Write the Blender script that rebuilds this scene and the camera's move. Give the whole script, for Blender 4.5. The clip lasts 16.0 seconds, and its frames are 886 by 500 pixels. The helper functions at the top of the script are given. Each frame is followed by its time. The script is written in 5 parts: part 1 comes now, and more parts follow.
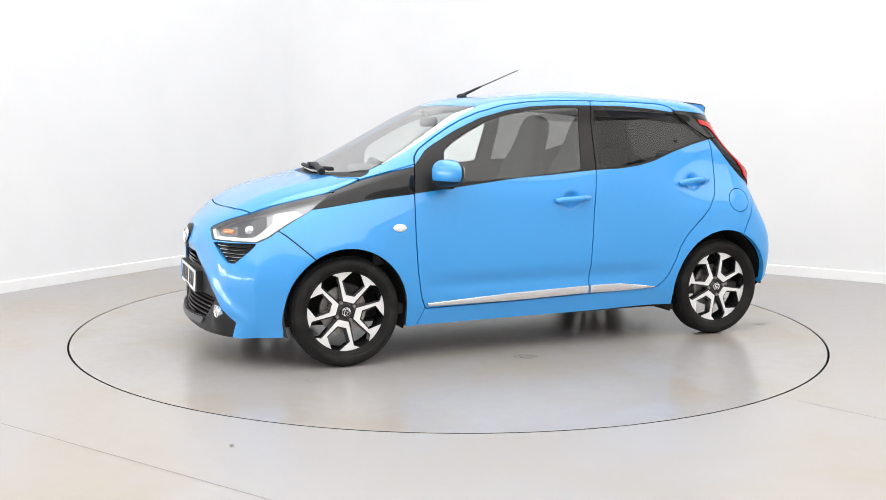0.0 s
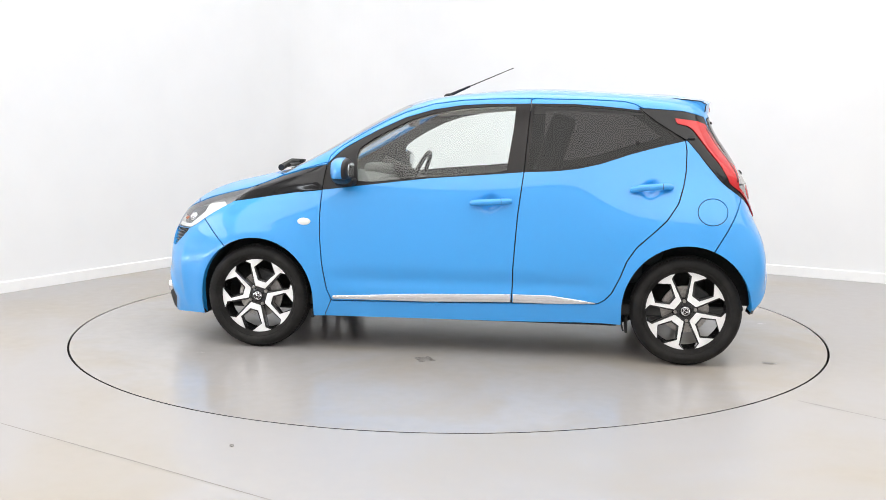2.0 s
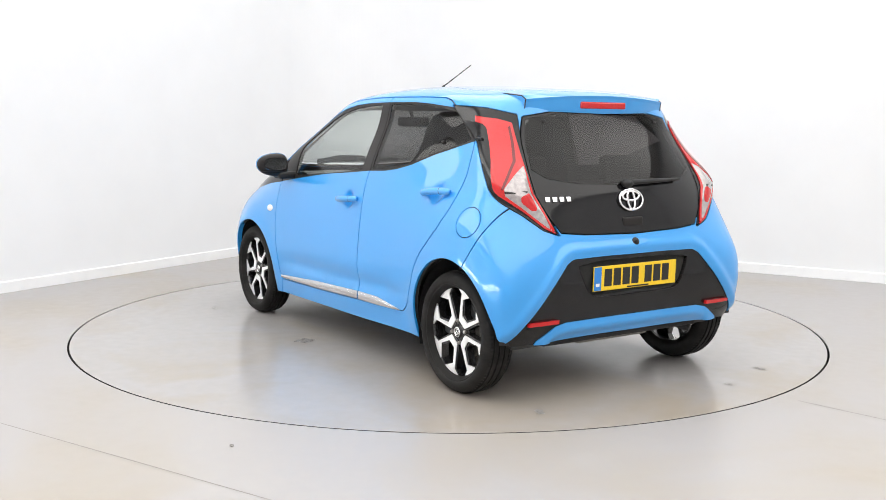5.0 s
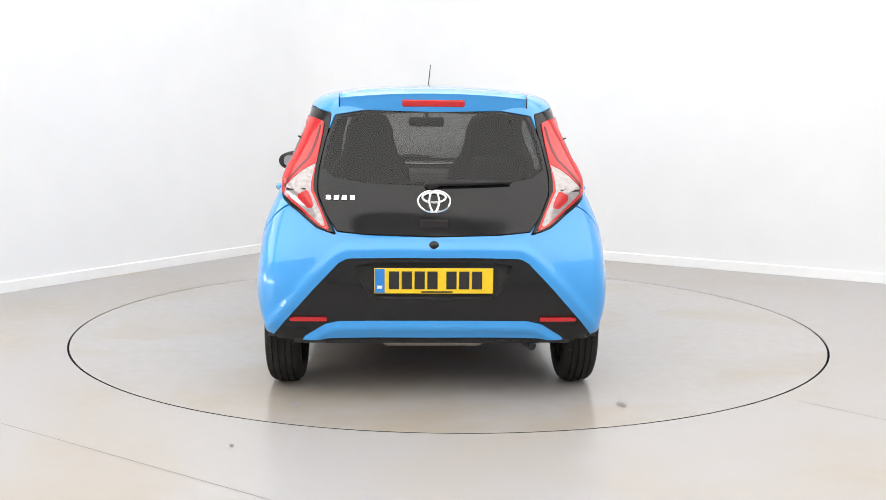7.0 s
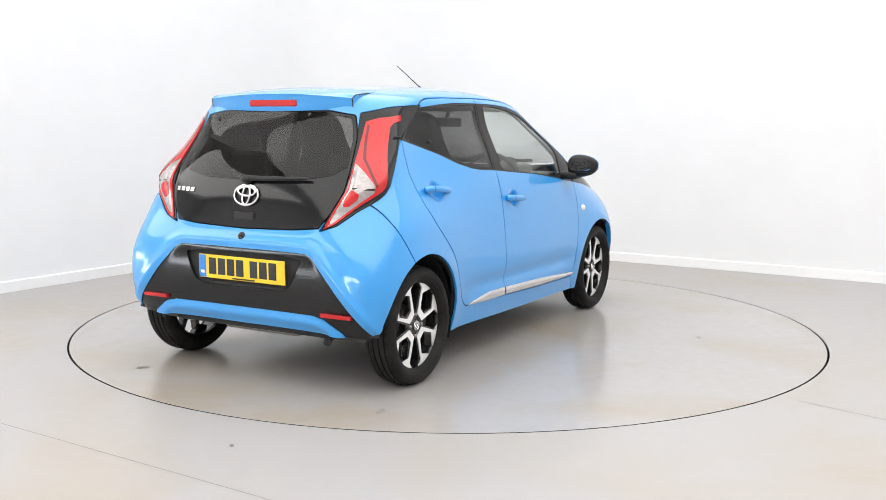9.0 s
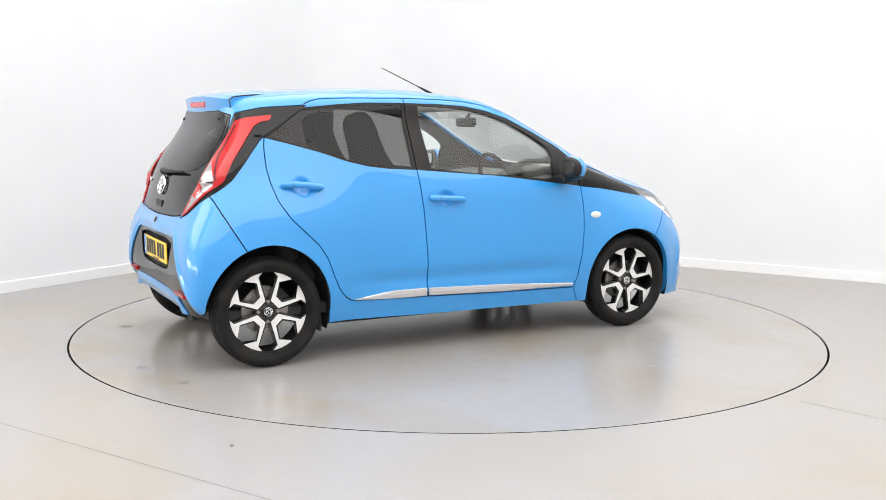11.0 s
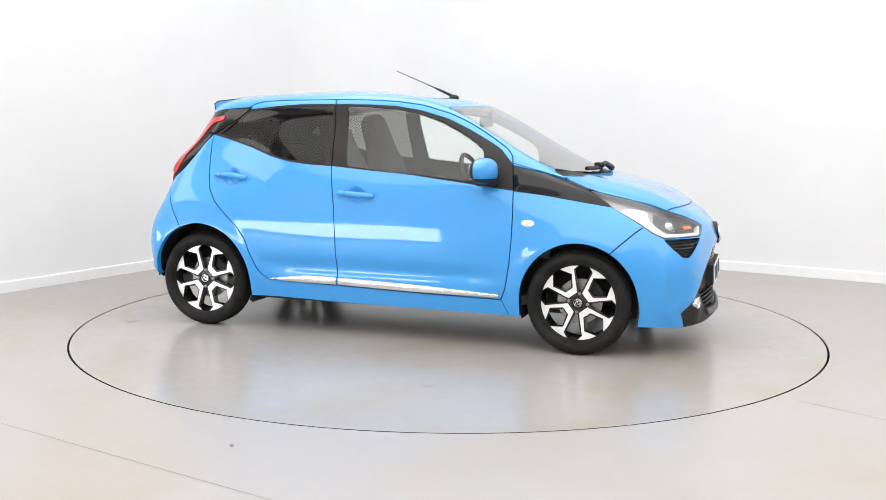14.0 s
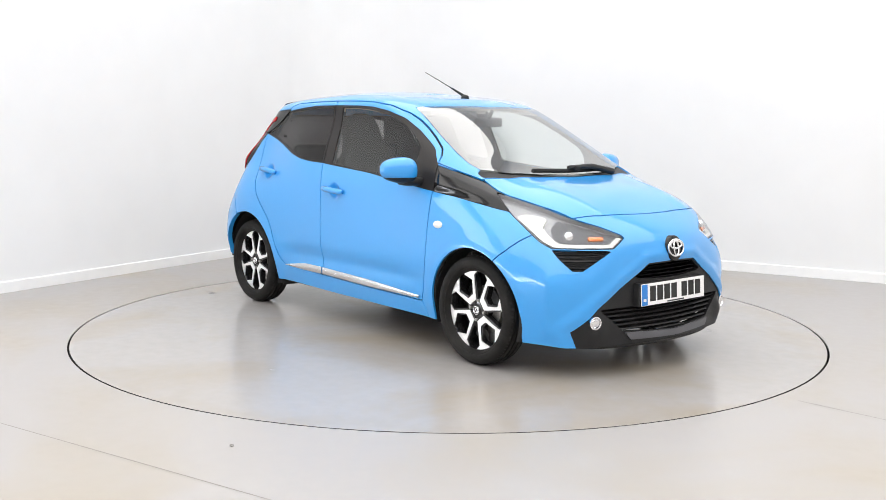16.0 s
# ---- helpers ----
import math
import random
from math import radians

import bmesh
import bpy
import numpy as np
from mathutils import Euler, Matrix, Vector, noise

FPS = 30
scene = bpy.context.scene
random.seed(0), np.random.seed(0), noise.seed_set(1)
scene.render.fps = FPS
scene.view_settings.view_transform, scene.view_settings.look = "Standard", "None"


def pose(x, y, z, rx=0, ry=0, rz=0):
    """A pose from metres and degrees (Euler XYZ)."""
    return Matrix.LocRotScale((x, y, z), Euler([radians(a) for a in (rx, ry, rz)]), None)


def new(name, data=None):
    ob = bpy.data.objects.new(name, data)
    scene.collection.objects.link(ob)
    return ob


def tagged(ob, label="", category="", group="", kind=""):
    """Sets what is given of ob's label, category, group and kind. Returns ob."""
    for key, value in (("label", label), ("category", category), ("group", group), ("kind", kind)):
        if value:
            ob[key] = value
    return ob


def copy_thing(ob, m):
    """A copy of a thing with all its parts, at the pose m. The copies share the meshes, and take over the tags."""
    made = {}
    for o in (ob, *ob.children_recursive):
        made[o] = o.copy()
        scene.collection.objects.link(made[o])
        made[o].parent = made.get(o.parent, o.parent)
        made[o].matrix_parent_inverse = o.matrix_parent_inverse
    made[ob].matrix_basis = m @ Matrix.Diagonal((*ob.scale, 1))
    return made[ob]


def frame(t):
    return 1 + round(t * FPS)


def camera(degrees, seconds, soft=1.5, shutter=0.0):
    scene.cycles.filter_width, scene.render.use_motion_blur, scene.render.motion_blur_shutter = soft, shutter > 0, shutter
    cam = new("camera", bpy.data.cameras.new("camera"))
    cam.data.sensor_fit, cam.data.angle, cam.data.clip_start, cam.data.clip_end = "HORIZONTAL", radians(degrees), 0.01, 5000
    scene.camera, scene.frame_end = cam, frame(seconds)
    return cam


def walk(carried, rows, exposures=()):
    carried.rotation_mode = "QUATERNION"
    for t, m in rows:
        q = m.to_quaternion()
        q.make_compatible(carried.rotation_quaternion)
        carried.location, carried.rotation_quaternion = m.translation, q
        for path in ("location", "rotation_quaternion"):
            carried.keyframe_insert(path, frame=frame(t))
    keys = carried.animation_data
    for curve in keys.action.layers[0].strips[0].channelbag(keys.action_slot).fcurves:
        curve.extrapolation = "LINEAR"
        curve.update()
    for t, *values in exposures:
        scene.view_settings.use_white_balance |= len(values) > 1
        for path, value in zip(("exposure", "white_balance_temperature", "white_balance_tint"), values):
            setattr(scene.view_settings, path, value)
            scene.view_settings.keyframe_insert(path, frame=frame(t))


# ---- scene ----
cam = camera(48.97, 16.0, soft=0.5)
EYE = Matrix(((0.999942, -0.009236, 0.005588, 0), (0.006723, 0.127877, -0.991767, -6.112), (0.008445, 0.991747, 0.127932, 1.25), (0, 0, 0, 1)))
walk(cam, [(0.0, EYE), (16.0, EYE)], exposures=[(0.0, 0.0), (16.0, 0.0)])

# turntable: turn at the start, degrees a second, the car's place on it
TURN, RATE, SHIFT = 203.078, -15.807, (-0.2232, 0.1406)
RIM = 2.262

# the room's far corner and the way its right wall runs
CORNER, ROOM_TURN = (-1.10, 4.48), -30.9
ROOM = pose(CORNER[0], CORNER[1], 0, 0, 0, ROOM_TURN)
WIDE, LONG, HIGH = 12.5, 14.0, 4.6
# the hall that opens beyond the end of the left wall
HALL, WALL_END = -8.0, -5.3

# ---- light ----
world = bpy.data.worlds.new("world")
scene.world = world
world.use_nodes = True
world.node_tree.nodes["Background"].inputs[0].default_value = (0.8, 0.9, 1.0, 1)
world.node_tree.nodes["Background"].inputs[1].default_value = 1.0


def area_lamp(name, m, sx, sy, watts, colour=(1, 0.98, 0.95)):
    data = bpy.data.lights.new(name, "AREA")
    data.shape, data.size, data.size_y, data.energy, data.color = "RECTANGLE", sx, sy, watts, colour
    ob = new(name, data)
    ob.matrix_world = m
    return tagged(ob, kind="structure")


area_lamp("ceiling_softbox", ROOM @ pose(6.2, -7.0, HIGH - 0.12), 11.8, 13.0, 985)
area_lamp("hall_softbox", ROOM @ pose(-4.0, -9.6, HIGH - 0.12), 6.0, 7.0, 400)

# ---- materials ----


def mat(name, colour, rough=0.5, metal=0.0, coat=0.0, grain=0.0, scale=20.0, bump=0.0, rough_var=0.0, stain_or_sheen=None, patch_scale=1.5, spec=0.5):
    m = bpy.data.materials.new(name)
    m.use_nodes = True
    t = m.node_tree
    b = t.nodes["Principled BSDF"]
    b.inputs["Base Color"].default_value = (*colour, 1)
    b.inputs["Roughness"].default_value = rough
    b.inputs["Metallic"].default_value = metal
    b.inputs["Coat Weight"].default_value = coat
    b.inputs["Coat Roughness"].default_value = 0.03
    b.inputs["Specular IOR Level"].default_value = spec
    if not (grain or bump or stain_or_sheen or rough_var):
        return m
    co = t.nodes.new("ShaderNodeTexCoord")
    n = t.nodes.new("ShaderNodeTexNoise")
    n.inputs["Scale"].default_value, n.inputs["Detail"].default_value = scale, 6
    t.links.new(co.outputs["Object"], n.inputs["Vector"])
    out = None
    if grain:
        ramp = t.nodes.new("ShaderNodeMapRange")
        ramp.inputs["From Min"].default_value, ramp.inputs["From Max"].default_value = 0.3, 0.7
        ramp.inputs["To Min"].default_value, ramp.inputs["To Max"].default_value = 1 - grain, 1 + grain
        t.links.new(n.outputs["Fac"], ramp.inputs["Value"])
        mul = t.nodes.new("ShaderNodeVectorMath")
        mul.operation = "SCALE"
        mul.inputs[0].default_value = colour
        t.links.new(ramp.outputs["Result"], mul.inputs["Scale"])
        out = mul.outputs[0]
    if stain_or_sheen:
        n2 = t.nodes.new("ShaderNodeTexNoise")
        n2.inputs["Scale"].default_value, n2.inputs["Detail"].default_value, n2.inputs["Distortion"].default_value = patch_scale, 4, 0.6
        t.links.new(co.outputs["Object"], n2.inputs["Vector"])
        r2 = t.nodes.new("ShaderNodeMapRange")
        r2.inputs["From Min"].default_value, r2.inputs["From Max"].default_value = 0.45, 0.72
        t.links.new(n2.outputs["Fac"], r2.inputs["Value"])
        mix = t.nodes.new("ShaderNodeMix")
        mix.data_type = "RGBA"
        mix.inputs["A"].default_value = (*colour, 1)
        if out:
            t.links.new(out, mix.inputs["A"])
        mix.inputs["B"].default_value = (*stain_or_sheen, 1)
        t.links.new(r2.outputs["Result"], mix.inputs["Factor"])
        out = mix.outputs["Result"]
    if out:
        t.links.new(out, b.inputs["Base Color"])
    if rough_var:
        r3 = t.nodes.new("ShaderNodeMapRange")
        r3.inputs["To Min"].default_value, r3.inputs["To Max"].default_value = max(0.02, rough - rough_var), rough + rough_var
        t.links.new(n.outputs["Fac"], r3.inputs["Value"])
        t.links.new(r3.outputs["Result"], b.inputs["Roughness"])
    if bump:
        bp = t.nodes.new("ShaderNodeBump")
        bp.inputs["Strength"].default_value, bp.inputs["Distance"].default_value = bump, 0.002
        t.links.new(n.outputs["Fac"], bp.inputs["Height"])
        t.links.new(bp.outputs["Normal"], b.inputs["Normal"])
    return m


def glass(name, tint, ior=1.5, rough=0.0, power_of=4.5):
    """A thin pane: clear or tinted, with the gloss of glass."""
    m = bpy.data.materials.new(name)
    m.use_nodes = True
    t = m.node_tree
    t.nodes.remove(t.nodes["Principled BSDF"])
    clear, gloss, mix, facing, power, scale = [t.nodes.new("ShaderNode" + k) for k in ("BsdfTransparent", "BsdfGlossy", "MixShader", "LayerWeight", "Math", "Math")]
    clear.inputs[0].default_value = (*tint, 1)
    gloss.inputs["Roughness"].default_value = rough
    facing.inputs[0].default_value = 0.5
    base = ((ior - 1) / (ior + 1)) ** 2 * 1.1
    power.operation, scale.operation = "POWER", "MULTIPLY_ADD"
    power.inputs[1].default_value = power_of
    scale.inputs[1].default_value, scale.inputs[2].default_value = 1 - base, base
    t.links.new(facing.outputs["Facing"], power.inputs[0])
    t.links.new(power.outputs[0], scale.inputs[0])
    t.links.new(scale.outputs[0], mix.inputs[0])
    t.links.new(clear.outputs[0], mix.inputs[1])
    t.links.new(gloss.outputs[0], mix.inputs[2])
    t.links.new(mix.outputs[0], t.nodes["Material Output"].inputs[0])
    return m


def glow(name, colour, strength):
    m = bpy.data.materials.new(name)
    m.use_nodes = True
    b = m.node_tree.nodes["Principled BSDF"]
    b.inputs["Base Color"].default_value = (*colour, 1)
    b.inputs["Emission Color"].default_value = (*colour, 1)
    b.inputs["Emission Strength"].default_value = strength
    return m


PAINT = mat("blue_paint", (0.021, 0.288, 0.71), 0.38, coat=1.0, grain=0.03, scale=900)
BLACK_GLOSS = mat("gloss_black", (0.008, 0.008, 0.009), 0.10, spec=0.38, grain=0.05, scale=300)
BLACK_SATIN = mat("satin_black_trim", (0.018, 0.016, 0.016), 0.42, spec=0.26, grain=0.1, scale=400, bump=0.05)
BLACK_PLASTIC = mat("grained_black_plastic", (0.012, 0.012, 0.013), 0.5, spec=0.35, grain=0.15, scale=600, bump=0.15)
GREY_PLASTIC = mat("dark_grey_plastic", (0.10, 0.10, 0.11), 0.4, metal=0.3, grain=0.1, scale=500)
LINING = mat("dark_lining", (0.06, 0.06, 0.06), 0.9, grain=0.2, scale=200)
UNDER = mat("underbody_coating", (0.02, 0.02, 0.021), 0.8, grain=0.3, scale=60, bump=0.3)
CLEAR = glass("side_glass", (0.95, 0.985, 0.965), 1.65, power_of=4.5)
SCREEN = glass("windscreen_glass", (0.90, 0.95, 0.93), 2.3, power_of=2.1)
PRIVACY = glass("privacy_glass", (0.20, 0.19, 0.19), 1.42)
LENS = glass("clear_lens", (0.93, 0.94, 0.95), 1.45)
LAMP_SILVER = mat("grey_lamp_bowl", (0.34, 0.34, 0.35), 0.3, metal=0.5, grain=0.15, scale=35)
CHROME = mat("chrome", (0.85, 0.85, 0.86), 0.08, metal=1.0)
MIRROR = mat("tinted_mirror", (0.42, 0.43, 0.45), 0.02, metal=1.0)
SATIN_METAL = mat("brushed_strip", (0.72, 0.72, 0.73), 0.22, metal=1.0, grain=0.04, scale=300)
ALLOY = mat("machined_alloy", (0.88, 0.88, 0.88), 0.3, metal=0.35, grain=0.05, scale=250)
WHEEL_BLACK = mat("black_wheel_paint", (0.012, 0.012, 0.013), 0.25, coat=0.5, grain=0.1, scale=200)
RUBBER = mat("tyre_rubber", (0.0075, 0.007, 0.0068), 0.7, spec=0.25, grain=0.25, scale=90, bump=0.25, stain_or_sheen=(0.018, 0.017, 0.016), patch_scale=9)
STEEL = mat("worn_steel", (0.35, 0.33, 0.31), 0.4, metal=0.9, grain=0.2, scale=80)
DARK_RED = mat("dark_red_lens", (0.13, 0.004, 0.006), 0.2, coat=0.3, grain=0.1, scale=120)
RED_LENS = mat("red_lamp_lens", (0.50, 0.010, 0.012), 0.14, coat=0.3, grain=0.12, scale=120)
CLEAR_LENS = mat("milky_lamp_lens", (0.36, 0.33, 0.33), 0.12, metal=0.35, coat=1.0, grain=0.2, scale=60)
AMBER = mat("amber_lens", (0.85, 0.22, 0.04), 0.2, coat=1.0, grain=0.1, scale=200)
SEAT = mat("charcoal_seat_fabric", (0.075, 0.075, 0.075), 0.9, grain=0.2, scale=500, bump=0.3)
DASH = mat("grey_dashboard", (0.14, 0.14, 0.135), 0.65, grain=0.12, scale=400, bump=0.15)
HEADLINER = mat("pale_headliner", (0.58, 0.56, 0.52), 0.9, grain=0.06, scale=300)
YELLOW = mat("yellow_plate", (0.80, 0.54, 0.015), 0.3, grain=0.05, scale=80)
WHITE_PLATE = mat("white_plate", (0.80, 0.80, 0.80), 0.3, grain=0.04, scale=80)
PLATE_BLUE = mat("plate_blue", (0.02, 0.20, 0.60), 0.3, grain=0.05, scale=80)
INK = mat("plate_ink", (0.01, 0.01, 0.01), 0.5, grain=0.1, scale=200)
PALE = mat("pale_print", (0.75, 0.75, 0.72), 0.5, grain=0.05, scale=200)
WALL = mat("white_wall_paint", (0.79, 0.80, 0.815), 0.75, grain=0.012, scale=3, bump=0.03)
SKIRT = mat("white_skirting", (0.84, 0.845, 0.85), 0.5, grain=0.02, scale=10)
CEIL = mat("white_ceiling", (0.80, 0.80, 0.80), 0.85, grain=0.02, scale=5)
PALE_WALL = mat("pale_hall_wall", (0.66, 0.66, 0.67), 0.8, grain=0.05, scale=2)
BACK = mat("grey_hall_wall", (0.58, 0.58, 0.59), 0.8, grain=0.1, scale=2)
FLOOR = mat("grey_screed", (0.362, 0.348, 0.343), 0.36, grain=0.035, scale=14, bump=0.06, rough_var=0.1, stain_or_sheen=(0.350, 0.316, 0.268), patch_scale=0.9)
# the disc's tan tone also paints in the car's brownish reflection
DISC = mat("grey_turntable_screed", (0.356, 0.340, 0.332), 0.21, grain=0.02, scale=14, bump=0.01, rough_var=0.03, stain_or_sheen=(0.335, 0.290, 0.235), patch_scale=1.1)
PIT = mat("dark_pit", (0.01, 0.01, 0.01), 0.9, grain=0.2, scale=30)
JOINT = mat("floor_joint", (0.27, 0.255, 0.24), 0.6, grain=0.1, scale=40)
SCUFF = mat("floor_scuff", (0.20, 0.19, 0.18), 0.6, grain=0.3, scale=60)
DAYLIGHT = glow("daylight", (0.92, 0.96, 1.0), 9.0)


# The body is one smooth skin through lines drawn along the car, from the bottom edge to the roof's middle.
# Each line runs from the middle of the tail round the left side to the middle of the nose.
SKIN = [
    # bottom edge
    [(-1.535, 0, .285), (-1.535, .35, .285), (-1.53, .65, .28), (-1.43, .75, .265), (-1.1, .75, .215), (-.7, .745, .207), (-.3, .745, .2),
     (.2, .745, .196), (.7, .745, .192), (1.05, .75, .19), (1.38, .75, .182), (1.70, .605, .165), (1.832, .35, .172), (1.874, 0, .175)],
    # lower flank
    [(-1.57, 0, .40), (-1.575, .35, .40), (-1.570, .675, .40), (-1.485, .783, .40), (-1.1, .797, .38), (-.7, .776, .36), (-.3, .773, .35),
     (.2, .773, .345), (.7, .775, .345), (1.05, .783, .36), (1.40, .775, .38), (1.72, .62, .38), (1.815, .35, .37), (1.852, 0, .36)],
    # fullest line
    [(-1.575, 0, .62), (-1.568, .35, .62), (-1.567, .680, .62), (-1.470, .788, .62), (-1.1, .810, .62), (-.7, .787, .58), (-.3, .783, .56),
     (.2, .783, .56), (.7, .786, .57), (1.05, .795, .6), (1.40, .777, .6), (1.705, .60, .58), (1.808, .35, .6), (1.853, 0, .60)],
    # shoulder and nose
    [(-1.545, 0, .76), (-1.535, .35, .765), (-1.507, .597, .78), (-1.432, .743, .79), (-1.12, .788, .80), (-.7, .770, .80), (-.3, .767, .80),
     (.2, .768, .79), (.7, .770, .77), (1.05, .765, .76), (1.385, .705, .755), (1.60, .535, .772), (1.715, .33, .765), (1.775, 0, .745)],
    # waistline and middle of the bonnet
    [(-1.50, 0, .95), (-1.485, .35, .95), (-1.435, .57, .955), (-1.36, .682, .97), (-1.12, .705, .975), (-.7, .735, .97), (-.3, .745, .95),
     (.2, .748, .925), (.7, .74, .915), (1.0, .70, .905), (1.22, .62, .89), (1.38, .47, .895), (1.44, .28, .905), (1.455, 0, .905)],
    # middle of the side glass and foot of the windscreen
    [(-1.405, 0, 1.12), (-1.39, .33, 1.12), (-1.345, .52, 1.12), (-1.265, .638, 1.12), (-1.08, .655, 1.13), (-.7, .69, 1.13), (-.3, .69, 1.12),
     (.2, .69, 1.11), (.66, .695, 1.065), (.88, .655, 1.02), (1.0, .57, 1.0), (1.07, .44, .988), (1.11, .25, .985), (1.125, 0, .98)],
    # upper side glass and middle of the windscreen
    [(-1.31, 0, 1.27), (-1.30, .30, 1.27), (-1.265, .465, 1.28), (-1.19, .565, 1.28), (-1.02, .605, 1.285), (-.7, .625, 1.285), (-.3, .63, 1.285),
     (.12, .627, 1.27), (.42, .615, 1.235), (.58, .56, 1.215), (.66, .46, 1.20), (.71, .34, 1.19), (.735, .18, 1.185), (.745, 0, 1.18)],
    # roof edge
    [(-1.27, 0, 1.375), (-1.25, .28, 1.382), (-1.22, .42, 1.380), (-1.12, .505, 1.380), (-.95, .56, 1.387), (-.65, .585, 1.392), (-.3, .592, 1.397),
     (.05, .577, 1.388), (.25, .54, 1.368), (.34, .46, 1.357), (.385, .36, 1.355), (.41, .26, 1.36), (.425, .13, 1.362), (.43, 0, 1.363)],
    # roof panel
    [(-1.08, 0, 1.431), (-1.05, .2, 1.430), (-1.0, .27, 1.429), (-.9, .30, 1.431), (-.75, .32, 1.438), (-.5, .34, 1.449), (-.25, .35, 1.449),
     (-.02, .33, 1.432), (.10, .30, 1.42), (.15, .25, 1.416), (.18, .19, 1.414), (.20, .13, 1.414), (.21, .06, 1.414), (.215, 0, 1.414)],
    # roof's middle
    [(-.9, 0, 1.438), (-.85, 0, 1.44), (-.8, 0, 1.443), (-.7, 0, 1.452), (-.6, 0, 1.458), (-.45, 0, 1.462), (-.25, 0, 1.460),
     (-.1, 0, 1.451), (-.05, 0, 1.441), (-.02, 0, 1.439), (0, 0, 1.437), (.02, 0, 1.436), (.04, 0, 1.434), (.05, 0, 1.433)],
]


def spline(knots, values, at):
    """Natural cubic spline through values (n, ...) at knots, read at the places at."""
    knots, values, at = np.asarray(knots, float), np.asarray(values, float), np.asarray(at, float)
    n, h = len(knots), np.diff(knots)
    a, b = np.zeros((n, n)), np.zeros_like(values)
    a[0, 0] = a[-1, -1] = 1
    slope = np.diff(values, axis=0) / h.reshape(-1, *[1] * (values.ndim - 1))
    for i in range(1, n - 1):
        a[i, i - 1], a[i, i], a[i, i + 1] = h[i - 1], 2 * (h[i - 1] + h[i]), h[i]
        b[i] = 6 * (slope[i] - slope[i - 1])
    m = np.linalg.solve(a, b.reshape(n, -1)).reshape(values.shape)
    i = np.clip(np.searchsorted(knots, at) - 1, 0, n - 2)
    shape = (-1, *[1] * (values.ndim - 1))
    t, w = (at - knots[i]).reshape(shape), h[i].reshape(shape)
    return (m[i] * (w - t) ** 3 + m[i + 1] * t ** 3) / (6 * w) + (values[i] / w - m[i] * w / 6) * (w - t) + (values[i + 1] / w - m[i + 1] * w / 6) * t


def skin(nu=22, nv=14):
    """The left half of the body's skin: places, normals and triangles."""
    net = np.array(SKIN, float)
    mirror = np.array([1, -1, 1])
    wide = np.concatenate([net[:, 2:0:-1] * mirror, net, net[:, -2:-4:-1] * mirror], axis=1)
    step = np.linalg.norm(np.diff(wide, axis=1), axis=2).mean(0) ** 0.7
    ku = np.concatenate([[0], np.cumsum(step)])
    u = np.concatenate([np.linspace(ku[i], ku[i + 1], nu, endpoint=False) for i in range(2, 15)] + [[ku[15]]])
    lines = np.stack([spline(ku, row, u) for row in wide])
    step = np.linalg.norm(np.diff(net, axis=0), axis=2).mean(1) ** 0.7
    kv = np.concatenate([[0], np.cumsum(step)])
    v = np.concatenate([np.linspace(kv[i], kv[i + 1], nv, endpoint=False) for i in range(len(kv) - 1)] + [[kv[-1]]])
    grid = spline(kv, lines, v)
    grid[:, 0, 1] = grid[:, -1, 1] = 0
    for _ in range(max(1, round(12 * (nu / 22) ** 2))):
        inner = grid.copy()
        inner[1:-1] = grid[1:-1] * .5 + (grid[2:] + grid[:-2]) * .25
        grid = inner.copy()
        grid[:, 1:-1] = inner[:, 1:-1] * .5 + (inner[:, 2:] + inner[:, :-2]) * .25
        grid[:, 0, [0, 2]] = (inner[:, 0] * .5 + inner[:, 1] * .5)[:, [0, 2]]
        grid[:, -1, [0, 2]] = (inner[:, -1] * .5 + inner[:, -2] * .5)[:, [0, 2]]
    du, dv = np.gradient(grid, axis=1), np.gradient(grid, axis=0)
    normal = np.cross(du, dv)
    normal[:, 0, 1] = normal[:, -1, 1] = 0
    normal *= -1
    normal /= np.linalg.norm(normal, axis=2, keepdims=True) + 1e-12
    r, c = grid.shape[:2]
    a = (np.arange(r - 1)[:, None] * c + np.arange(c - 1)).ravel()
    tris = np.concatenate([np.stack([a, a + c, a + 1], 1), np.stack([a + 1, a + c, a + c + 1], 1)])
    return grid.reshape(-1, 3), normal.reshape(-1, 3), tris


# ---- mesh helpers ----


def mesh_object(name, verts, faces, material, parent=None, label="", smooth=True, normals=None):
    me = bpy.data.meshes.new(name)
    me.from_pydata([tuple(v) for v in np.asarray(verts).tolist()], [], [tuple(f) for f in (faces.tolist() if hasattr(faces, "tolist") else faces)])
    me.materials.append(material)
    if smooth:
        me.shade_smooth()
    if normals is not None:
        me.normals_split_custom_set_from_vertices(np.asarray(normals).tolist())
    me.update()
    ob = new(name, me)
    if parent is not None:
        ob.parent = parent
    if label:
        ob["label"] = label
    return ob


def part(name, bm, material, parent, label="", smooth=False):
    """Links a bmesh as one mesh object under a thing or a part."""
    me = bpy.data.meshes.new(name)
    bm.normal_update()
    bm.to_mesh(me)
    bm.free()
    me.materials.append(material)
    if smooth:
        me.shade_smooth()
        me.set_sharp_from_angle(angle=radians(38))
    ob = new(name, me)
    ob.parent = parent
    if label:
        ob["label"] = label
    return ob


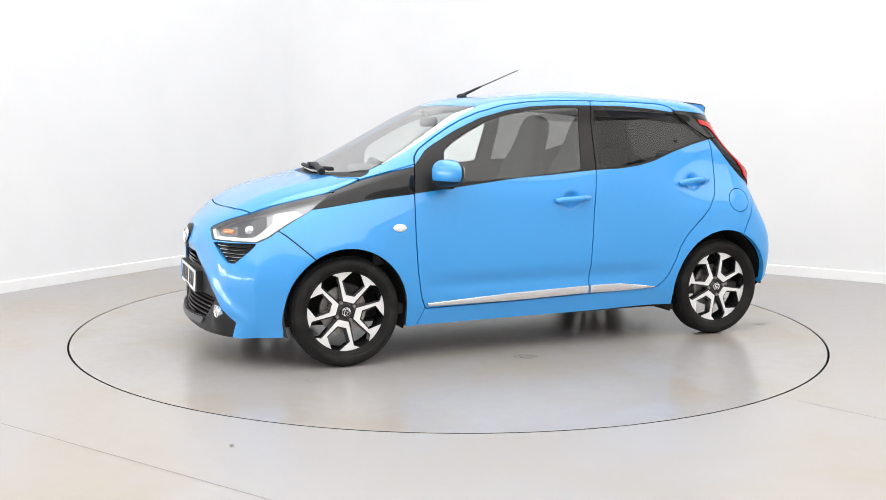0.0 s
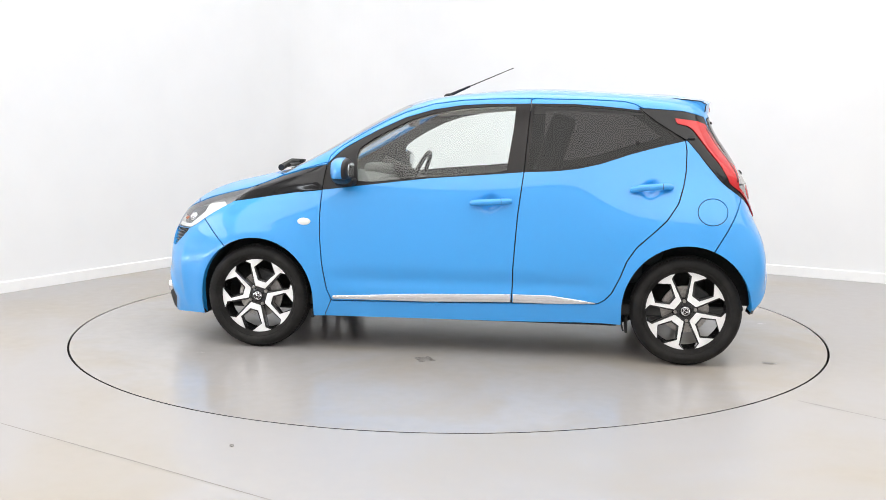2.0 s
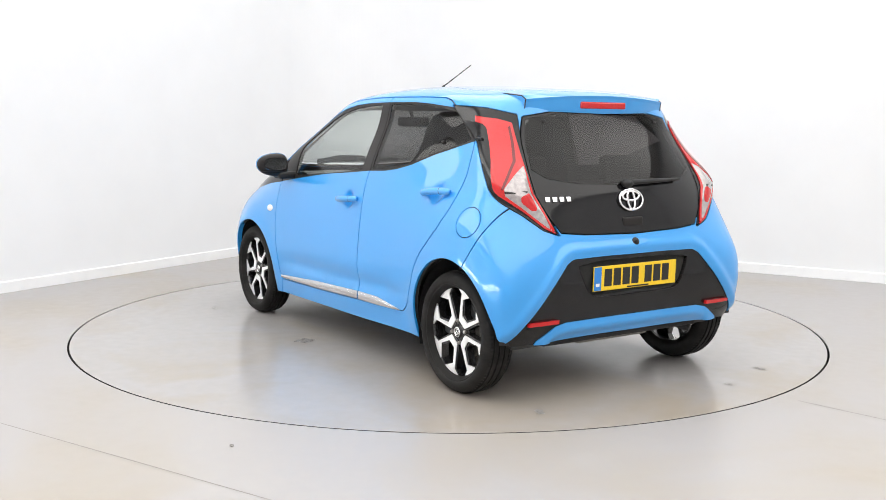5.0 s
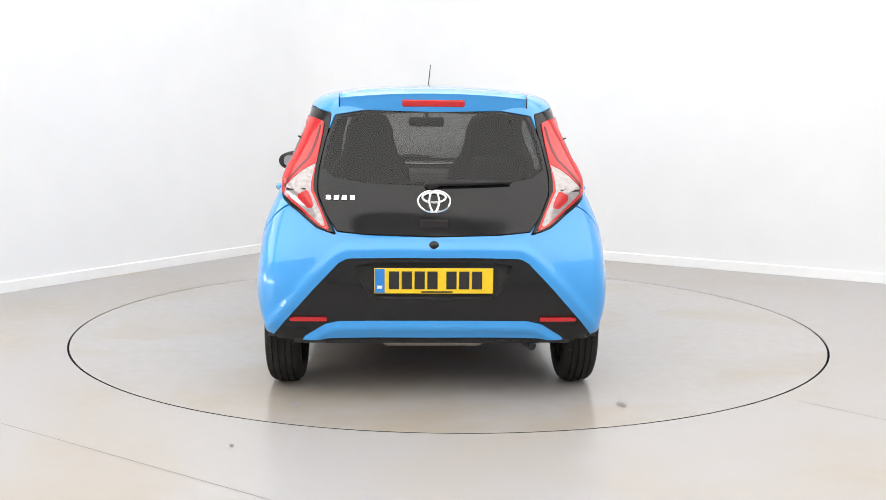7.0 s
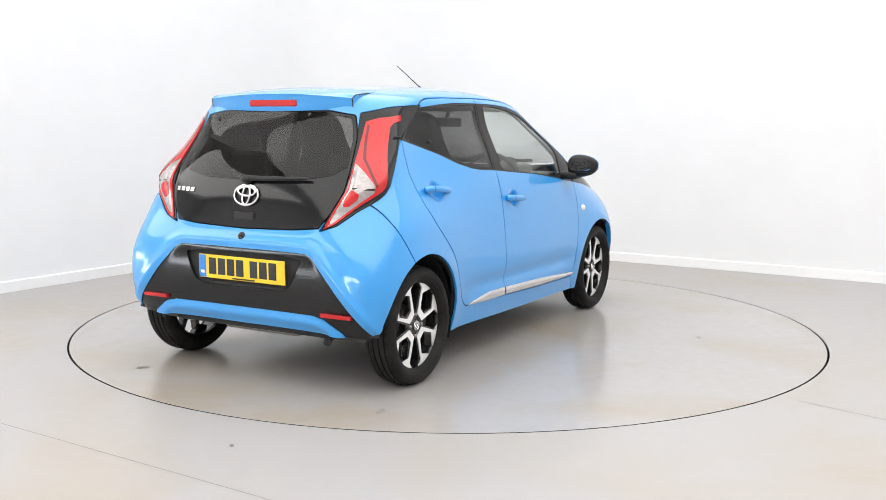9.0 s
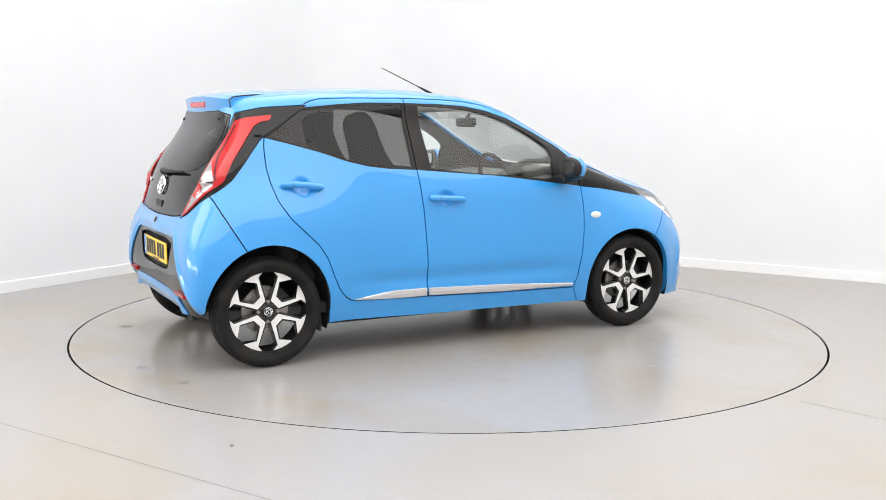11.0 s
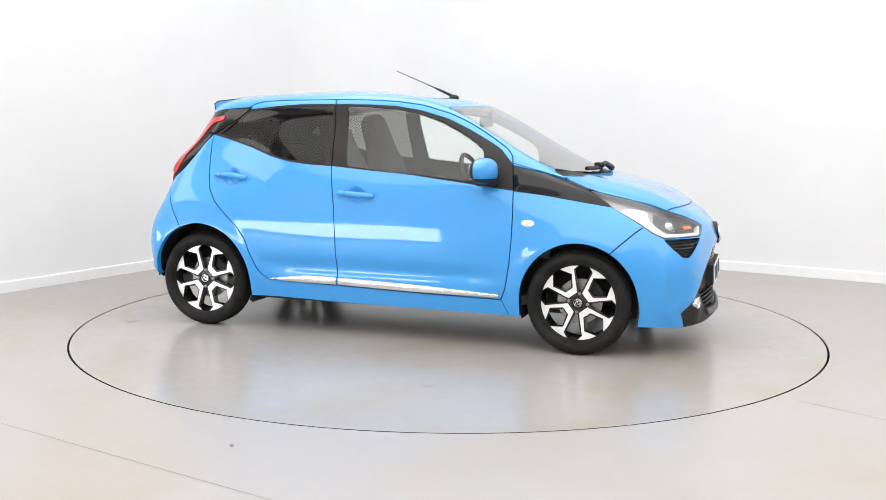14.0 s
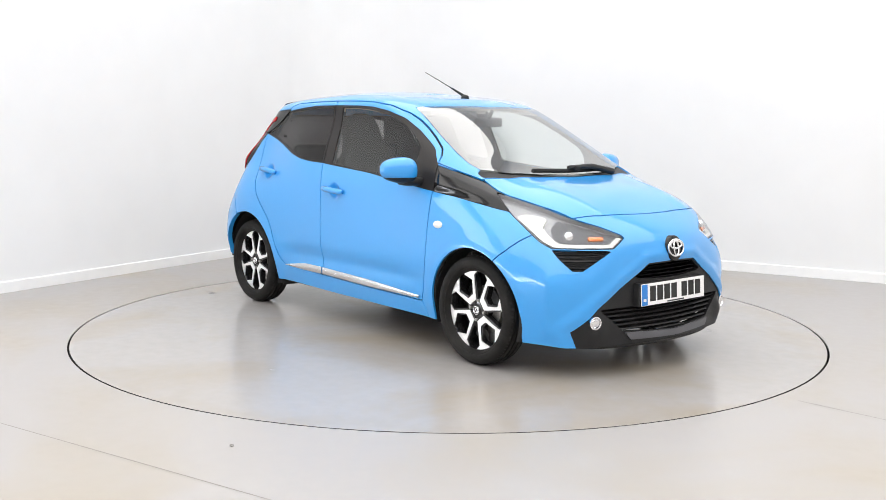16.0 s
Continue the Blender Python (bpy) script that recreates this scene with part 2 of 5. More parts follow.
def box(bm, x0, x1, y0, y1, z0, z1, bevel=0.0, segments=2, m=None):
    """Adds a box with rounded edges to bm."""
    b = bmesh.new()
    bmesh.ops.create_cube(b, size=1)
    bmesh.ops.scale(b, vec=(x1 - x0, y1 - y0, z1 - z0), verts=b.verts)
    bmesh.ops.translate(b, vec=((x0 + x1) / 2, (y0 + y1) / 2, (z0 + z1) / 2), verts=b.verts)
    if bevel:
        bmesh.ops.bevel(b, geom=b.edges[:], offset=bevel, segments=segments, profile=0.5, affect="EDGES")
    if m is not None:
        b.transform(m)
    me = bpy.data.meshes.new("tmp")
    b.to_mesh(me)
    b.free()
    bm.from_mesh(me)
    bpy.data.meshes.remove(me)
    return bm


def tube(bm, points, radius, sides=8, closed=False):
    """Adds a round bar along points; radius is one number or one for each point."""
    pts = [Vector(p) for p in points]
    n = len(pts)
    rad = radius if hasattr(radius, "__len__") else [radius] * n
    rings, up = [], None
    for i, p in enumerate(pts):
        a = pts[(i - 1) % n] if (closed or i) else p
        b = pts[(i + 1) % n] if (closed or i < n - 1) else p
        d = (b - a).normalized()
        if up is None:
            up = d.orthogonal().normalized()
        up = (up - d * up.dot(d)).normalized()
        side = d.cross(up)
        rings.append([bm.verts.new(p + (up * math.cos(k * 2 * math.pi / sides) + side * math.sin(k * 2 * math.pi / sides)) * rad[i]) for k in range(sides)])
    for i in range(n if closed else n - 1):
        a, b = rings[i], rings[(i + 1) % n]
        for k in range(sides):
            bm.faces.new((a[k], a[(k + 1) % sides], b[(k + 1) % sides], b[k]))
    if not closed:
        bm.faces.new(rings[0][::-1])
        bm.faces.new(rings[-1])
    return bm


def lathe(bm, profile, segments=64, centre=(0, 0, 0), closed=False):
    """Turns a profile of (radius, y) round the y axis through centre."""
    c = Vector(centre)
    rings = []
    for r, y in profile:
        rings.append([bm.verts.new(c + Vector((r * math.cos(k * 2 * math.pi / segments), y, r * math.sin(k * 2 * math.pi / segments)))) for k in range(segments)])
    for i in range(len(rings) if closed else len(rings) - 1):
        a, b = rings[i], rings[(i + 1) % len(rings)]
        for k in range(segments):
            bm.faces.new((a[k], b[k], b[(k + 1) % segments], a[(k + 1) % segments]))
    return bm


def prism(bm, outline, y0, y1, m=None):
    """Adds a plate with the outline (x, z) from y0 to y1."""
    a = [bm.verts.new((x, y0, z)) for x, z in outline]
    b = [bm.verts.new((x, y1, z)) for x, z in outline]
    faces = [bm.faces.new(a), bm.faces.new(b[::-1])]
    for i in range(len(a)):
        j = (i + 1) % len(a)
        faces.append(bm.faces.new((a[i], b[i], b[j], a[j])))
    if m is not None:
        bmesh.ops.transform(bm, matrix=m, verts=a + b)
    bmesh.ops.recalc_face_normals(bm, faces=faces)
    return bm


# ---- cutting the skin into panels ----


def distance(px, poly):
    """Signed distance of points (n, 2) to a polygon, negative inside."""
    poly = np.asarray(poly, float)
    best, inside = np.full(len(px), 1e9), np.zeros(len(px), bool)
    for a, b in zip(poly, np.roll(poly, -1, 0)):
        e, w = b - a, px - a
        k = np.clip((w @ e) / max(e @ e, 1e-12), 0, 1)
        best = np.minimum(best, ((w - k[:, None] * e) ** 2).sum(1))
        cross = (a[1] > px[:, 1]) != (b[1] > px[:, 1])
        if e[1] != 0:
            inside ^= cross & (px[:, 0] < a[0] + (px[:, 1] - a[1]) * e[0] / e[1])
    return np.where(inside, -1, 1) * np.sqrt(best)


def rounded(poly, times=2):
    """The polygon with its corners cut round."""
    p = np.asarray(poly, float)
    for _ in range(times):
        q = np.roll(p, -1, 0)
        p = np.stack([p * .75 + q * .25, p * .25 + q * .75], 1).reshape(-1, 2)
    return p


H = math.sqrt(0.5)
VIEWS = {
    "side": lambda v: v[:, [0, 2]],
    "end": lambda v: v[:, [1, 2]],
    "top": lambda v: v[:, [0, 1]],
    "nose": lambda v: np.stack([(v[:, 0] - v[:, 1]) * H, v[:, 2]], 1),
    "tail": lambda v: np.stack([(v[:, 0] + v[:, 1]) * H, v[:, 2]], 1),
}


def tidy(v, n, t):
    used, t = np.unique(t, return_inverse=True)
    return v[used], n[used], t.reshape(-1, 3)


def split(piece, d):
    """Cuts a piece of skin where d changes its sign: the part with d < 0 and the rest."""
    v, n, t = piece
    d = np.where(np.abs(d) < 1e-6, 1e-6, d)
    s = d[t] < 0
    count = s.sum(1)
    mixed = t[(count == 1) | (count == 2)]
    sm = s[(count == 1) | (count == 2)]
    one_in = sm.sum(1) == 1
    lone = np.where(one_in, sm.argmax(1), (~sm).argmax(1))
    rows = np.arange(len(mixed))
    a, b, c = [mixed[rows, (lone + k) % 3] for k in range(3)]
    edges = np.sort(np.concatenate([np.stack([a, b], 1), np.stack([a, c], 1)]), 1)
    if len(edges):
        uniq, inv = np.unique(edges, axis=0, return_inverse=True)
        inv = inv.reshape(-1)
        k = (d[uniq[:, 0]] / (d[uniq[:, 0]] - d[uniq[:, 1]]))[:, None]
        v2 = v[uniq[:, 0]] * (1 - k) + v[uniq[:, 1]] * k
        n2 = n[uniq[:, 0]] * (1 - k) + n[uniq[:, 1]] * k
        n2 /= np.linalg.norm(n2, axis=1, keepdims=True) + 1e-12
        ab, ac = inv[:len(a)] + len(v), inv[len(a):] + len(v)
        v, n = np.concatenate([v, v2]), np.concatenate([n, n2])
    else:
        ab = ac = a
    tip = np.stack([a, ab, ac], 1)
    rest = np.concatenate([np.stack([ab, b, c], 1), np.stack([ab, c, ac], 1)])
    two = np.concatenate([one_in, one_in])
    inner = np.concatenate([t[count == 3], tip[one_in], rest[~two]])
    outer = np.concatenate([t[count == 0], tip[~one_in], rest[two]])
    return tidy(v, n, inner), tidy(v, n, outer)


def cut(piece, view, poly, where=None, gap=0.0):
    """Takes the polygon, seen in that view, out of a piece of skin: the panel and the rest, with a shut line of that width between."""
    def field(v):
        d = distance(VIEWS[view](v), poly)
        return np.maximum(d, where(v)) if where else d
    panel, rest = split(piece, field(piece[0]) + gap / 2)
    if gap:
        rest = split(rest, field(rest[0]) - gap / 2)[1]
    return panel, rest


def mirrored(piece):
    v, n, t = piece
    return v * (1, -1, 1), n * (1, -1, 1), t[:, ::-1]


def both(piece):
    """The piece joined with its mirror image along the middle."""
    v, n, t = piece
    mid = np.abs(v[:, 1]) < 1e-6
    index = np.where(mid, np.arange(len(v)), len(v) + np.cumsum(~mid) - 1)
    return np.concatenate([v, v[~mid] * (1, -1, 1)]), np.concatenate([n, n[~mid] * (1, -1, 1)]), np.concatenate([t, index[t][:, ::-1]])


def sunk(piece, depth):
    return piece[0] - piece[1] * depth, piece[1], piece[2]


def panel(name, piece, material, parent, label="", lip=0.012):
    """A panel of sheet: the piece of skin, with its edges turned in."""
    v, n, t = piece
    e = np.concatenate([t[:, [0, 1]], t[:, [1, 2]], t[:, [2, 0]]])
    key = np.sort(e, 1)
    _, first, counts = np.unique(key, axis=0, return_index=True, return_counts=True)
    rim = e[first[counts == 1]]
    faces = [tuple(f) for f in t.tolist()]
    if lip and len(rim):
        a, b = rim[:, 0], rim[:, 1]
        side = np.cross(v[b] - v[a], n[a])
        side *= np.sign(lip) / (np.linalg.norm(side, axis=1, keepdims=True) + 1e-12)
        base, k = len(v), len(rim)
        v = np.concatenate([v, v[a], v[b], v[b] - n[b] * lip, v[a] - n[a] * lip])
        n = np.concatenate([n, side, side, side, side])
        faces += [(base + i, base + 3 * k + i, base + 2 * k + i, base + k + i) for i in range(k)]
    return mesh_object(name, v, faces, material, parent, label, True, n)


# ---- the room ----


def rect(name, corners, material, label="", category="", thick=0.2, kind="structure"):
    """A slab: four corners of its visible face, with its thickness behind."""
    c = [Vector(p) for p in corners]
    nrm = (c[1] - c[0]).cross(c[2] - c[0]).normalized() * thick
    v = [tuple(p) for p in c] + [tuple(p - nrm) for p in c]
    f = [(0, 1, 2, 3), (7, 6, 5, 4), (0, 4, 5, 1), (1, 5, 6, 2), (2, 6, 7, 3), (3, 7, 4, 0)]
    ob = mesh_object(name, v, f, material, None, label, False)
    return tagged(ob, label, category, kind=kind)


def at_room(x, y, z):
    return tuple(ROOM @ Vector((x, y, z)))


def build_room():
    turn = Matrix.Rotation(radians(ROOM_TURN), 4, "Z")
    # floor with a round hole, one sheet
    n = 160
    ring = [(RIM + 0.012) * Vector((math.cos(2 * math.pi * i / n), math.sin(2 * math.pi * i / n), 0)) for i in range(n)]
    inv = ROOM.inverted()
    outer = []
    for p in ring:
        d = (turn.inverted() @ p).normalized()
        c = inv @ Vector((0, 0, 0))
        ks = []
        if d.x > 1e-6: ks.append((WIDE - c.x) / d.x)
        if d.x < -1e-6: ks.append((HALL - c.x) / d.x)
        if d.y > 1e-6: ks.append((0 - c.y) / d.y)
        if d.y < -1e-6: ks.append((-LONG - c.y) / d.y)
        outer.append(ROOM @ (c + d * min(ks)))
    verts = [tuple(p) for p in ring] + [tuple(p) for p in outer] + [(p.x, p.y, -0.008) for p in ring]
    faces = []
    for i in range(n):
        j = (i + 1) % n
        faces += [(i, n + i, n + j, j), (i, j, 2 * n + j, 2 * n + i)]
    corners = [at_room(x, y, 0) for x, y in ((HALL, 0), (WIDE, 0), (WIDE, -LONG), (HALL, -LONG))]
    base = len(verts)
    verts += corners
    for k, c in enumerate(corners):
        d = [(Vector(o) - Vector(c)).length for o in outer]
        i = min(range(n), key=lambda q: d[q])
        best = None
        for a in ((i - 1) % n, i):
            b = (a + 1) % n
            va, vb = inv @ outer[a], inv @ outer[b]
            if abs(va.x - vb.x) > 1e-4 and abs(va.y - vb.y) > 1e-4:
                best = (a, b)
        if best:
            faces.append((n + best[0], base + k, n + best[1]))
    ob = mesh_object("floor", verts, faces, FLOOR, None, "", False)
    tagged(ob, "pale grey screed floor with faint tan stains", "floor", kind="structure")
    bm = bmesh.new()
    lathe(bm, [(0.0001, -0.06), (RIM + 0.2, -0.06)], 96)
    bm.transform(Matrix.Rotation(radians(90), 4, "X"))
    pit = part("turntable_pit", bm, PIT, None)
    pit.location = (0, 0, 0)
    for v in pit.data.vertices:
        v.co.z = -0.16
    bm = bmesh.new()
    lathe(bm, [(RIM + 0.012, -0.008), (RIM + 0.012, -0.16)], 160)
    bm.transform(Matrix.Rotation(radians(90), 4, "X"))
    for v in bm.verts:
        v.co.z = -abs(v.co.z)
    tagged(part("turntable_pit_wall", bm, PIT, None), "dark wall of the turntable pit", "pit", kind="structure")
    tagged(pit, "dark shallow pit under the turntable", "pit", kind="structure")

    def wall(name, x0, y0, x1, y1, material, z0=0.0, z1=HIGH, label="plain white painted studio wall"):
        return rect(name, [at_room(x0, y0, z0), at_room(x1, y1, z0), at_room(x1, y1, z1), at_room(x0, y0, z1)], material, label, "wall")

    wall("wall_left", 0, WALL_END, 0, -1.0, WALL)
    wall("wall_right", 1.0, 0, WIDE, 0, WALL)
    verts = []
    for k in range(41):
        a = math.pi / 2 * k / 40
        for r in (1.0, 1.2):
            for z in (0.0, HIGH):
                verts.append(at_room(1 - r * math.cos(a), -1 + r * math.sin(a), z))
    faces = []
    for k in range(40):
        a, b = 4 * k, 4 * k + 4
        faces += [(a, b, b + 1, a + 1), (a + 2, a + 3, b + 3, b + 2), (a, a + 2, b + 2, b), (a + 1, b + 1, b + 3, a + 3)]
    tagged(mesh_object("wall_cove", verts, faces, WALL, smooth=False), "smoothly curved white corner of the studio wall", "wall", kind="structure")
    wall("wall_side", WIDE, 0, WIDE, -LONG, PALE_WALL, label="grey hall wall behind the camera")
    grey = "grey hall wall behind the camera"
    # the wall behind the camera: three long low windows to daylight between piers
    wall("wall_back", WIDE, -LONG, 2.4, -LONG, PALE_WALL, label="pale hall wall behind the camera")
    edges = [2.4, -0.8, -0.95, -3.9, -4.05, -7.4, HALL]
    for k in range(6):
        if k % 2:
            wall("wall_pier_%d" % (k // 2 + 1), edges[k], -LONG, edges[k + 1], -LONG, BACK, label=grey)
        else:
            wall("wall_lintel_%d" % (k // 2 + 1), edges[k], -LONG, edges[k + 1], -LONG, BACK, 0.85, HIGH, "grey hall wall over a long low window")
            wall("wall_sill_%d" % (k // 2 + 1), edges[k], -LONG, edges[k + 1], -LONG, BACK, 0.0, 0.18, "grey sill wall under a long low window")
    wall("wall_hall_1", HALL, WALL_END, -0.2, WALL_END, BACK, label=grey)
    # the hall's end wall: a low opening to daylight under a long lintel
    wall("wall_hall_2", HALL, -8.3, HALL, WALL_END, BACK, label=grey)
    wall("wall_hall_3", HALL, -LONG, HALL, -13.6, BACK, label=grey)
    wall("wall_lintel_4", HALL, -13.6, HALL, -8.3, BACK, 1.15, HIGH, "grey hall wall over a long low opening")
    wall("wall_sill_4", HALL, -13.6, HALL, -8.3, BACK, 0.0, 0.12, "grey sill wall under a long low opening")
    rect("ceiling", [at_room(HALL, 0, HIGH), at_room(WIDE, 0, HIGH), at_room(WIDE, -LONG, HIGH), at_room(HALL, -LONG, HIGH)], CEIL, "white studio ceiling", "ceiling")
    rect("backdrop", [at_room(4, -LONG - 1.2, -0.5), at_room(-8, -LONG - 1.2, -0.5), at_room(-8, -LONG - 1.2, 4), at_room(4, -LONG - 1.2, 4)], DAYLIGHT,
         "bright daylight outside the doorways", "daylight", 0.02)
    rect("backdrop", [at_room(HALL - 1.2, -LONG, -0.5), at_room(HALL - 1.2, -7.0, -0.5), at_room(HALL - 1.2, -7.0, 4), at_room(HALL - 1.2, -LONG, 4)], DAYLIGHT,
         "bright daylight outside the hall's end opening", "daylight", 0.02)
    # faint saw-cut joints in the floor
    for a, b in (((-2.6, -1.73), (0.4, -3.62)), ((1.62, -1.74), (2.6, -2.75))):
        bm = bmesh.new()
        p, q = Vector((*a, 0.0008)), Vector((*b, 0.0008))
        w = Vector((p.y - q.y, q.x - p.x, 0)).normalized() * 0.003
        bm.faces.new([bm.verts.new(c) for c in (p - w, q - w, q + w, p + w)])
        tagged(part("floor_joint", bm, JOINT, None), "faint thin joint in the screed floor", "joint", kind="structure")
    # skirting
    for name, a, b in (("baseboard", (0.0, WALL_END), (0.0, -1.0)), ("baseboard", (1.0, 0.0), (WIDE - 0.1, 0.0))):
        bm = bmesh.new()
        p, q = Vector((*a, 0)), Vector((*b, 0))
        d = (q - p).normalized()
        inw = Vector((d.y, -d.x, 0))
        prof = [(0.002, 0.001), (0.016, 0.001), (0.016, 0.078), (0.012, 0.085), (0.002, 0.086)]
        ring_a = [bm.verts.new(ROOM @ (p + inw * o + Vector((0, 0, z)))) for o, z in prof]
        ring_b = [bm.verts.new(ROOM @ (q + inw * o + Vector((0, 0, z)))) for o, z in prof]
        for i in range(5):
            bm.faces.new((ring_a[i], ring_b[i], ring_b[(i + 1) % 5], ring_a[(i + 1) % 5]))
        bm.faces.new(ring_a[::-1])
        bm.faces.new(ring_b)
        bmesh.ops.recalc_face_normals(bm, faces=bm.faces[:])
        ob = part(name, bm, SKIRT, None)
        tagged(ob, "low white skirting board along the wall", "skirting", kind="structure")


build_room()


def build_turntable():
    top = new("turntable")
    tagged(top, "round grey screed turntable flush with the floor", "turntable")
    bm = bmesh.new()
    b = 0.001
    lathe(bm, [(0.0001, 0), (0.8, 0), (1.6, 0), (RIM - b, 0), (RIM, b)], 160)
    bm.transform(Matrix.Rotation(radians(90), 4, "X"))
    bmesh.ops.remove_doubles(bm, verts=bm.verts[:], dist=0.001)
    bmesh.ops.recalc_face_normals(bm, faces=bm.faces[:])
    for v in bm.verts:
        v.co.z = -abs(v.co.z)
    bm2 = bmesh.new()
    lathe(bm2, [(RIM, b), (RIM, 0.06), (0.0001, 0.06)], 160)
    bm2.transform(Matrix.Rotation(radians(90), 4, "X"))
    for v in bm2.verts:
        v.co.z = -abs(v.co.z)
    bmesh.ops.recalc_face_normals(bm2, faces=bm2.faces[:])
    part("disc_edge", bm2, PIT, top, "black steel edge of the disc")
    part("disc", bm, DISC, top, "grey screed disc with faint marks")
    # a slotted cover near the rim of the car's shade
    way = Vector((-0.52, 0.85, 0)).normalized()
    across = Vector((way.y, -way.x, 0))
    for k in range(5):
        bm = bmesh.new()
        c = Vector((-0.028, 1.018, 0.0012)) + way * (k - 2) * 0.022
        vs = [bm.verts.new(c + across * u * 0.045 + way * w * 0.004) for u, w in ((-1, -1), (1, -1), (1, 1), (-1, 1))]
        bm.faces.new(vs)
        ext = bmesh.ops.extrude_face_region(bm, geom=bm.faces[:])
        bmesh.ops.translate(bm, vec=(0, 0, 0.002), verts=[g for g in ext["geom"] if isinstance(g, bmesh.types.BMVert)])
        bmesh.ops.recalc_face_normals(bm, faces=bm.faces[:])
        part("cover_slot", bm, SCUFF, top, "dark slot of a small floor cover")
    rng = random.Random(4)
    for x, y, r in ((-1.85, 0.76, 0.03), (-1.985, -0.323, 0.02), (-1.866, -0.711, 0.03), (1.2, 1.1, 0.02), (0.4, -1.5, 0.018)):
        bm = bmesh.new()
        vs = [bm.verts.new((x + r * rng.uniform(.5, 1.1) * math.cos(k * .7) * 1.5, y + r * rng.uniform(.4, 1) * math.sin(k * .7), 0.0015)) for k in range(9)]
        bm.faces.new(vs)
        part("scuff", bm, SCUFF, top, "small grey scuff")
    return top


TABLE = build_turntable()

# a crumb of dirt on the floor
_bm = bmesh.new()
bmesh.ops.create_icosphere(_bm, subdivisions=2, radius=0.012)
for _v in _bm.verts:
    _v.co *= 0.7 + 0.5 * noise.noise(_v.co * 90)
    _v.co.z *= 0.5
_ob = part("dirt_crumb", _bm, SCUFF, None)
_ob.location = (-0.837, -2.46, 0.005)
tagged(_ob, "small dark crumb of dirt on the floor", "dirt")

# ---- the car ----
CAR = tagged(new("hatchback_car"), "glossy sky-blue five-door hatchback car with black trim parked on the turntable", "car")

FRONT_AXLE, REAR_AXLE, HUB = 1.17, -1.17, 0.288
L, M, R = 1, 0, -1

def arch(ax, rx, rz, n=40):
    a = [(ax + rx * math.cos(math.pi * i / n), HUB + rz * math.sin(math.pi * i / n)) for i in range(n + 1)]
    return a + [(ax - rx, -0.2), (ax + rx, -0.2)]


FRONT_ARCH, REAR_ARCH = arch(FRONT_AXLE, 0.326, 0.334), arch(REAR_AXLE, 0.333, 0.352)
FRONT_DOOR = [(.739, .281), (.765, .348), (.788, .489), (.799, .643), (.8, .763), (.794, .889), (.785, .972), (.776, 1.035), (.765, 1.077),
              (.728, 1.117), (.637, 1.175), (.545, 1.229), (.453, 1.277), (.359, 1.316), (.203, 1.361), (.048, 1.381), (-.107, 1.389), (-.334, 1.392),
              (-.309, 1.002), (-.282, .775), (-.263, .5), (-.257, .302), (.191, .29)]
REAR_DOOR = [(-.334, 1.392), (-.664, 1.387), (-.82, 1.380), (-.88, 1.366), (-.925, 1.342), (-.946, 1.33), (-1.031, 1.255), (-1.145, 1.176), (-1.153, 1.125),
             (-1.151, 1.02), (-1.139, .945), (-1.114, .856), (-1.057, .767), (-.996, .707), (-.908, .625), (-.86, .554), (-.825, .461), (-.784, .375),
             (-.75, .337), (-.712, .314), (-.257, .302), (-.263, .5), (-.282, .775), (-.309, 1.002)]
FRONT_FRAME = [(.794, .889), (.776, 1.035), (.695, 1.117), (.634, 1.152), (.512, 1.218), (.357, 1.288), (.203, 1.331), (.048, 1.355), (-.106, 1.363),
               (-.36, 1.366), (-.309, 1.002), (-.106, .985), (.198, .962), (.501, .926)]
FRONT_GLASS = [(.599, .944), (.609, 1.08), (.599, 1.119), (.54, 1.165), (.448, 1.217), (.326, 1.274), (.202, 1.311), (.048, 1.337), (-.106, 1.350),
               (-.253, 1.352), (-.243, 1.224), (-.215, 1.006), (.046, .980), (.319, .959), (.532, .937)]
REAR_FRAME = [(-.30, 1.366), (-.567, 1.364), (-.721, 1.353), (-.946, 1.33), (-1.16, 1.176), (-1.145, 1.174), (-1.024, 1.145), (-.866, 1.102), (-.711, 1.05), (-.59, 1.023),
              (-.469, 1.009), (-.309, 1.002)]
REAR_GLASS = [(-.350, 1.355), (-.567, 1.353), (-.721, 1.342), (-.925, 1.322), (-1.11, 1.182), (-1.024, 1.157), (-.866, 1.114), (-.711, 1.062), (-.59, 1.035),
              (-.469, 1.021), (-.328, 1.013)]
TRIM = [(.794, .889), (.776, 1.030), (.909, 1.000), (1.04, .963), (1.213, .909), (1.38, .805), (1.247, .825), (1.119, .846), (.962, .871)]
HEADLAMP = [(.397, .903), (.60, .851), (.787, .787), (.913, .752), (1.027, .710), (1.037, .696), (.984, .648), (.675, .652), (.622, .678), (.560, .730), (.474, .803)]
LAMP_STRIP = [(1.030, .700), (.982, .655), (.69, .660), (.635, .685), (.575, .735), (.50, .795), (.545, .812), (.655, .795), (.632, .752), (.665, .712), (.71, .678), (.965, .671), (1.005, .706)]
LAMP_BEZEL = [(.70, .792), (.787, .777), (.913, .741), (1.0, .710), (.965, .678), (.72, .686), (.685, .705), (.672, .75)]
LAMP_GRILLE = [(.672, .648), (.980, .640), (.83, .545), (.78, .545), (.715, .60)]
BONNET = [(1.69, -.2), (1.69, 0), (1.686, .123), (1.660, .359), (1.602, .497), (1.445, .556), (1.313, .588), (1.187, .619), (1.055, .606), (1.128, .489), (1.173, .279), (1.190, 0), (1.190, -.2)]
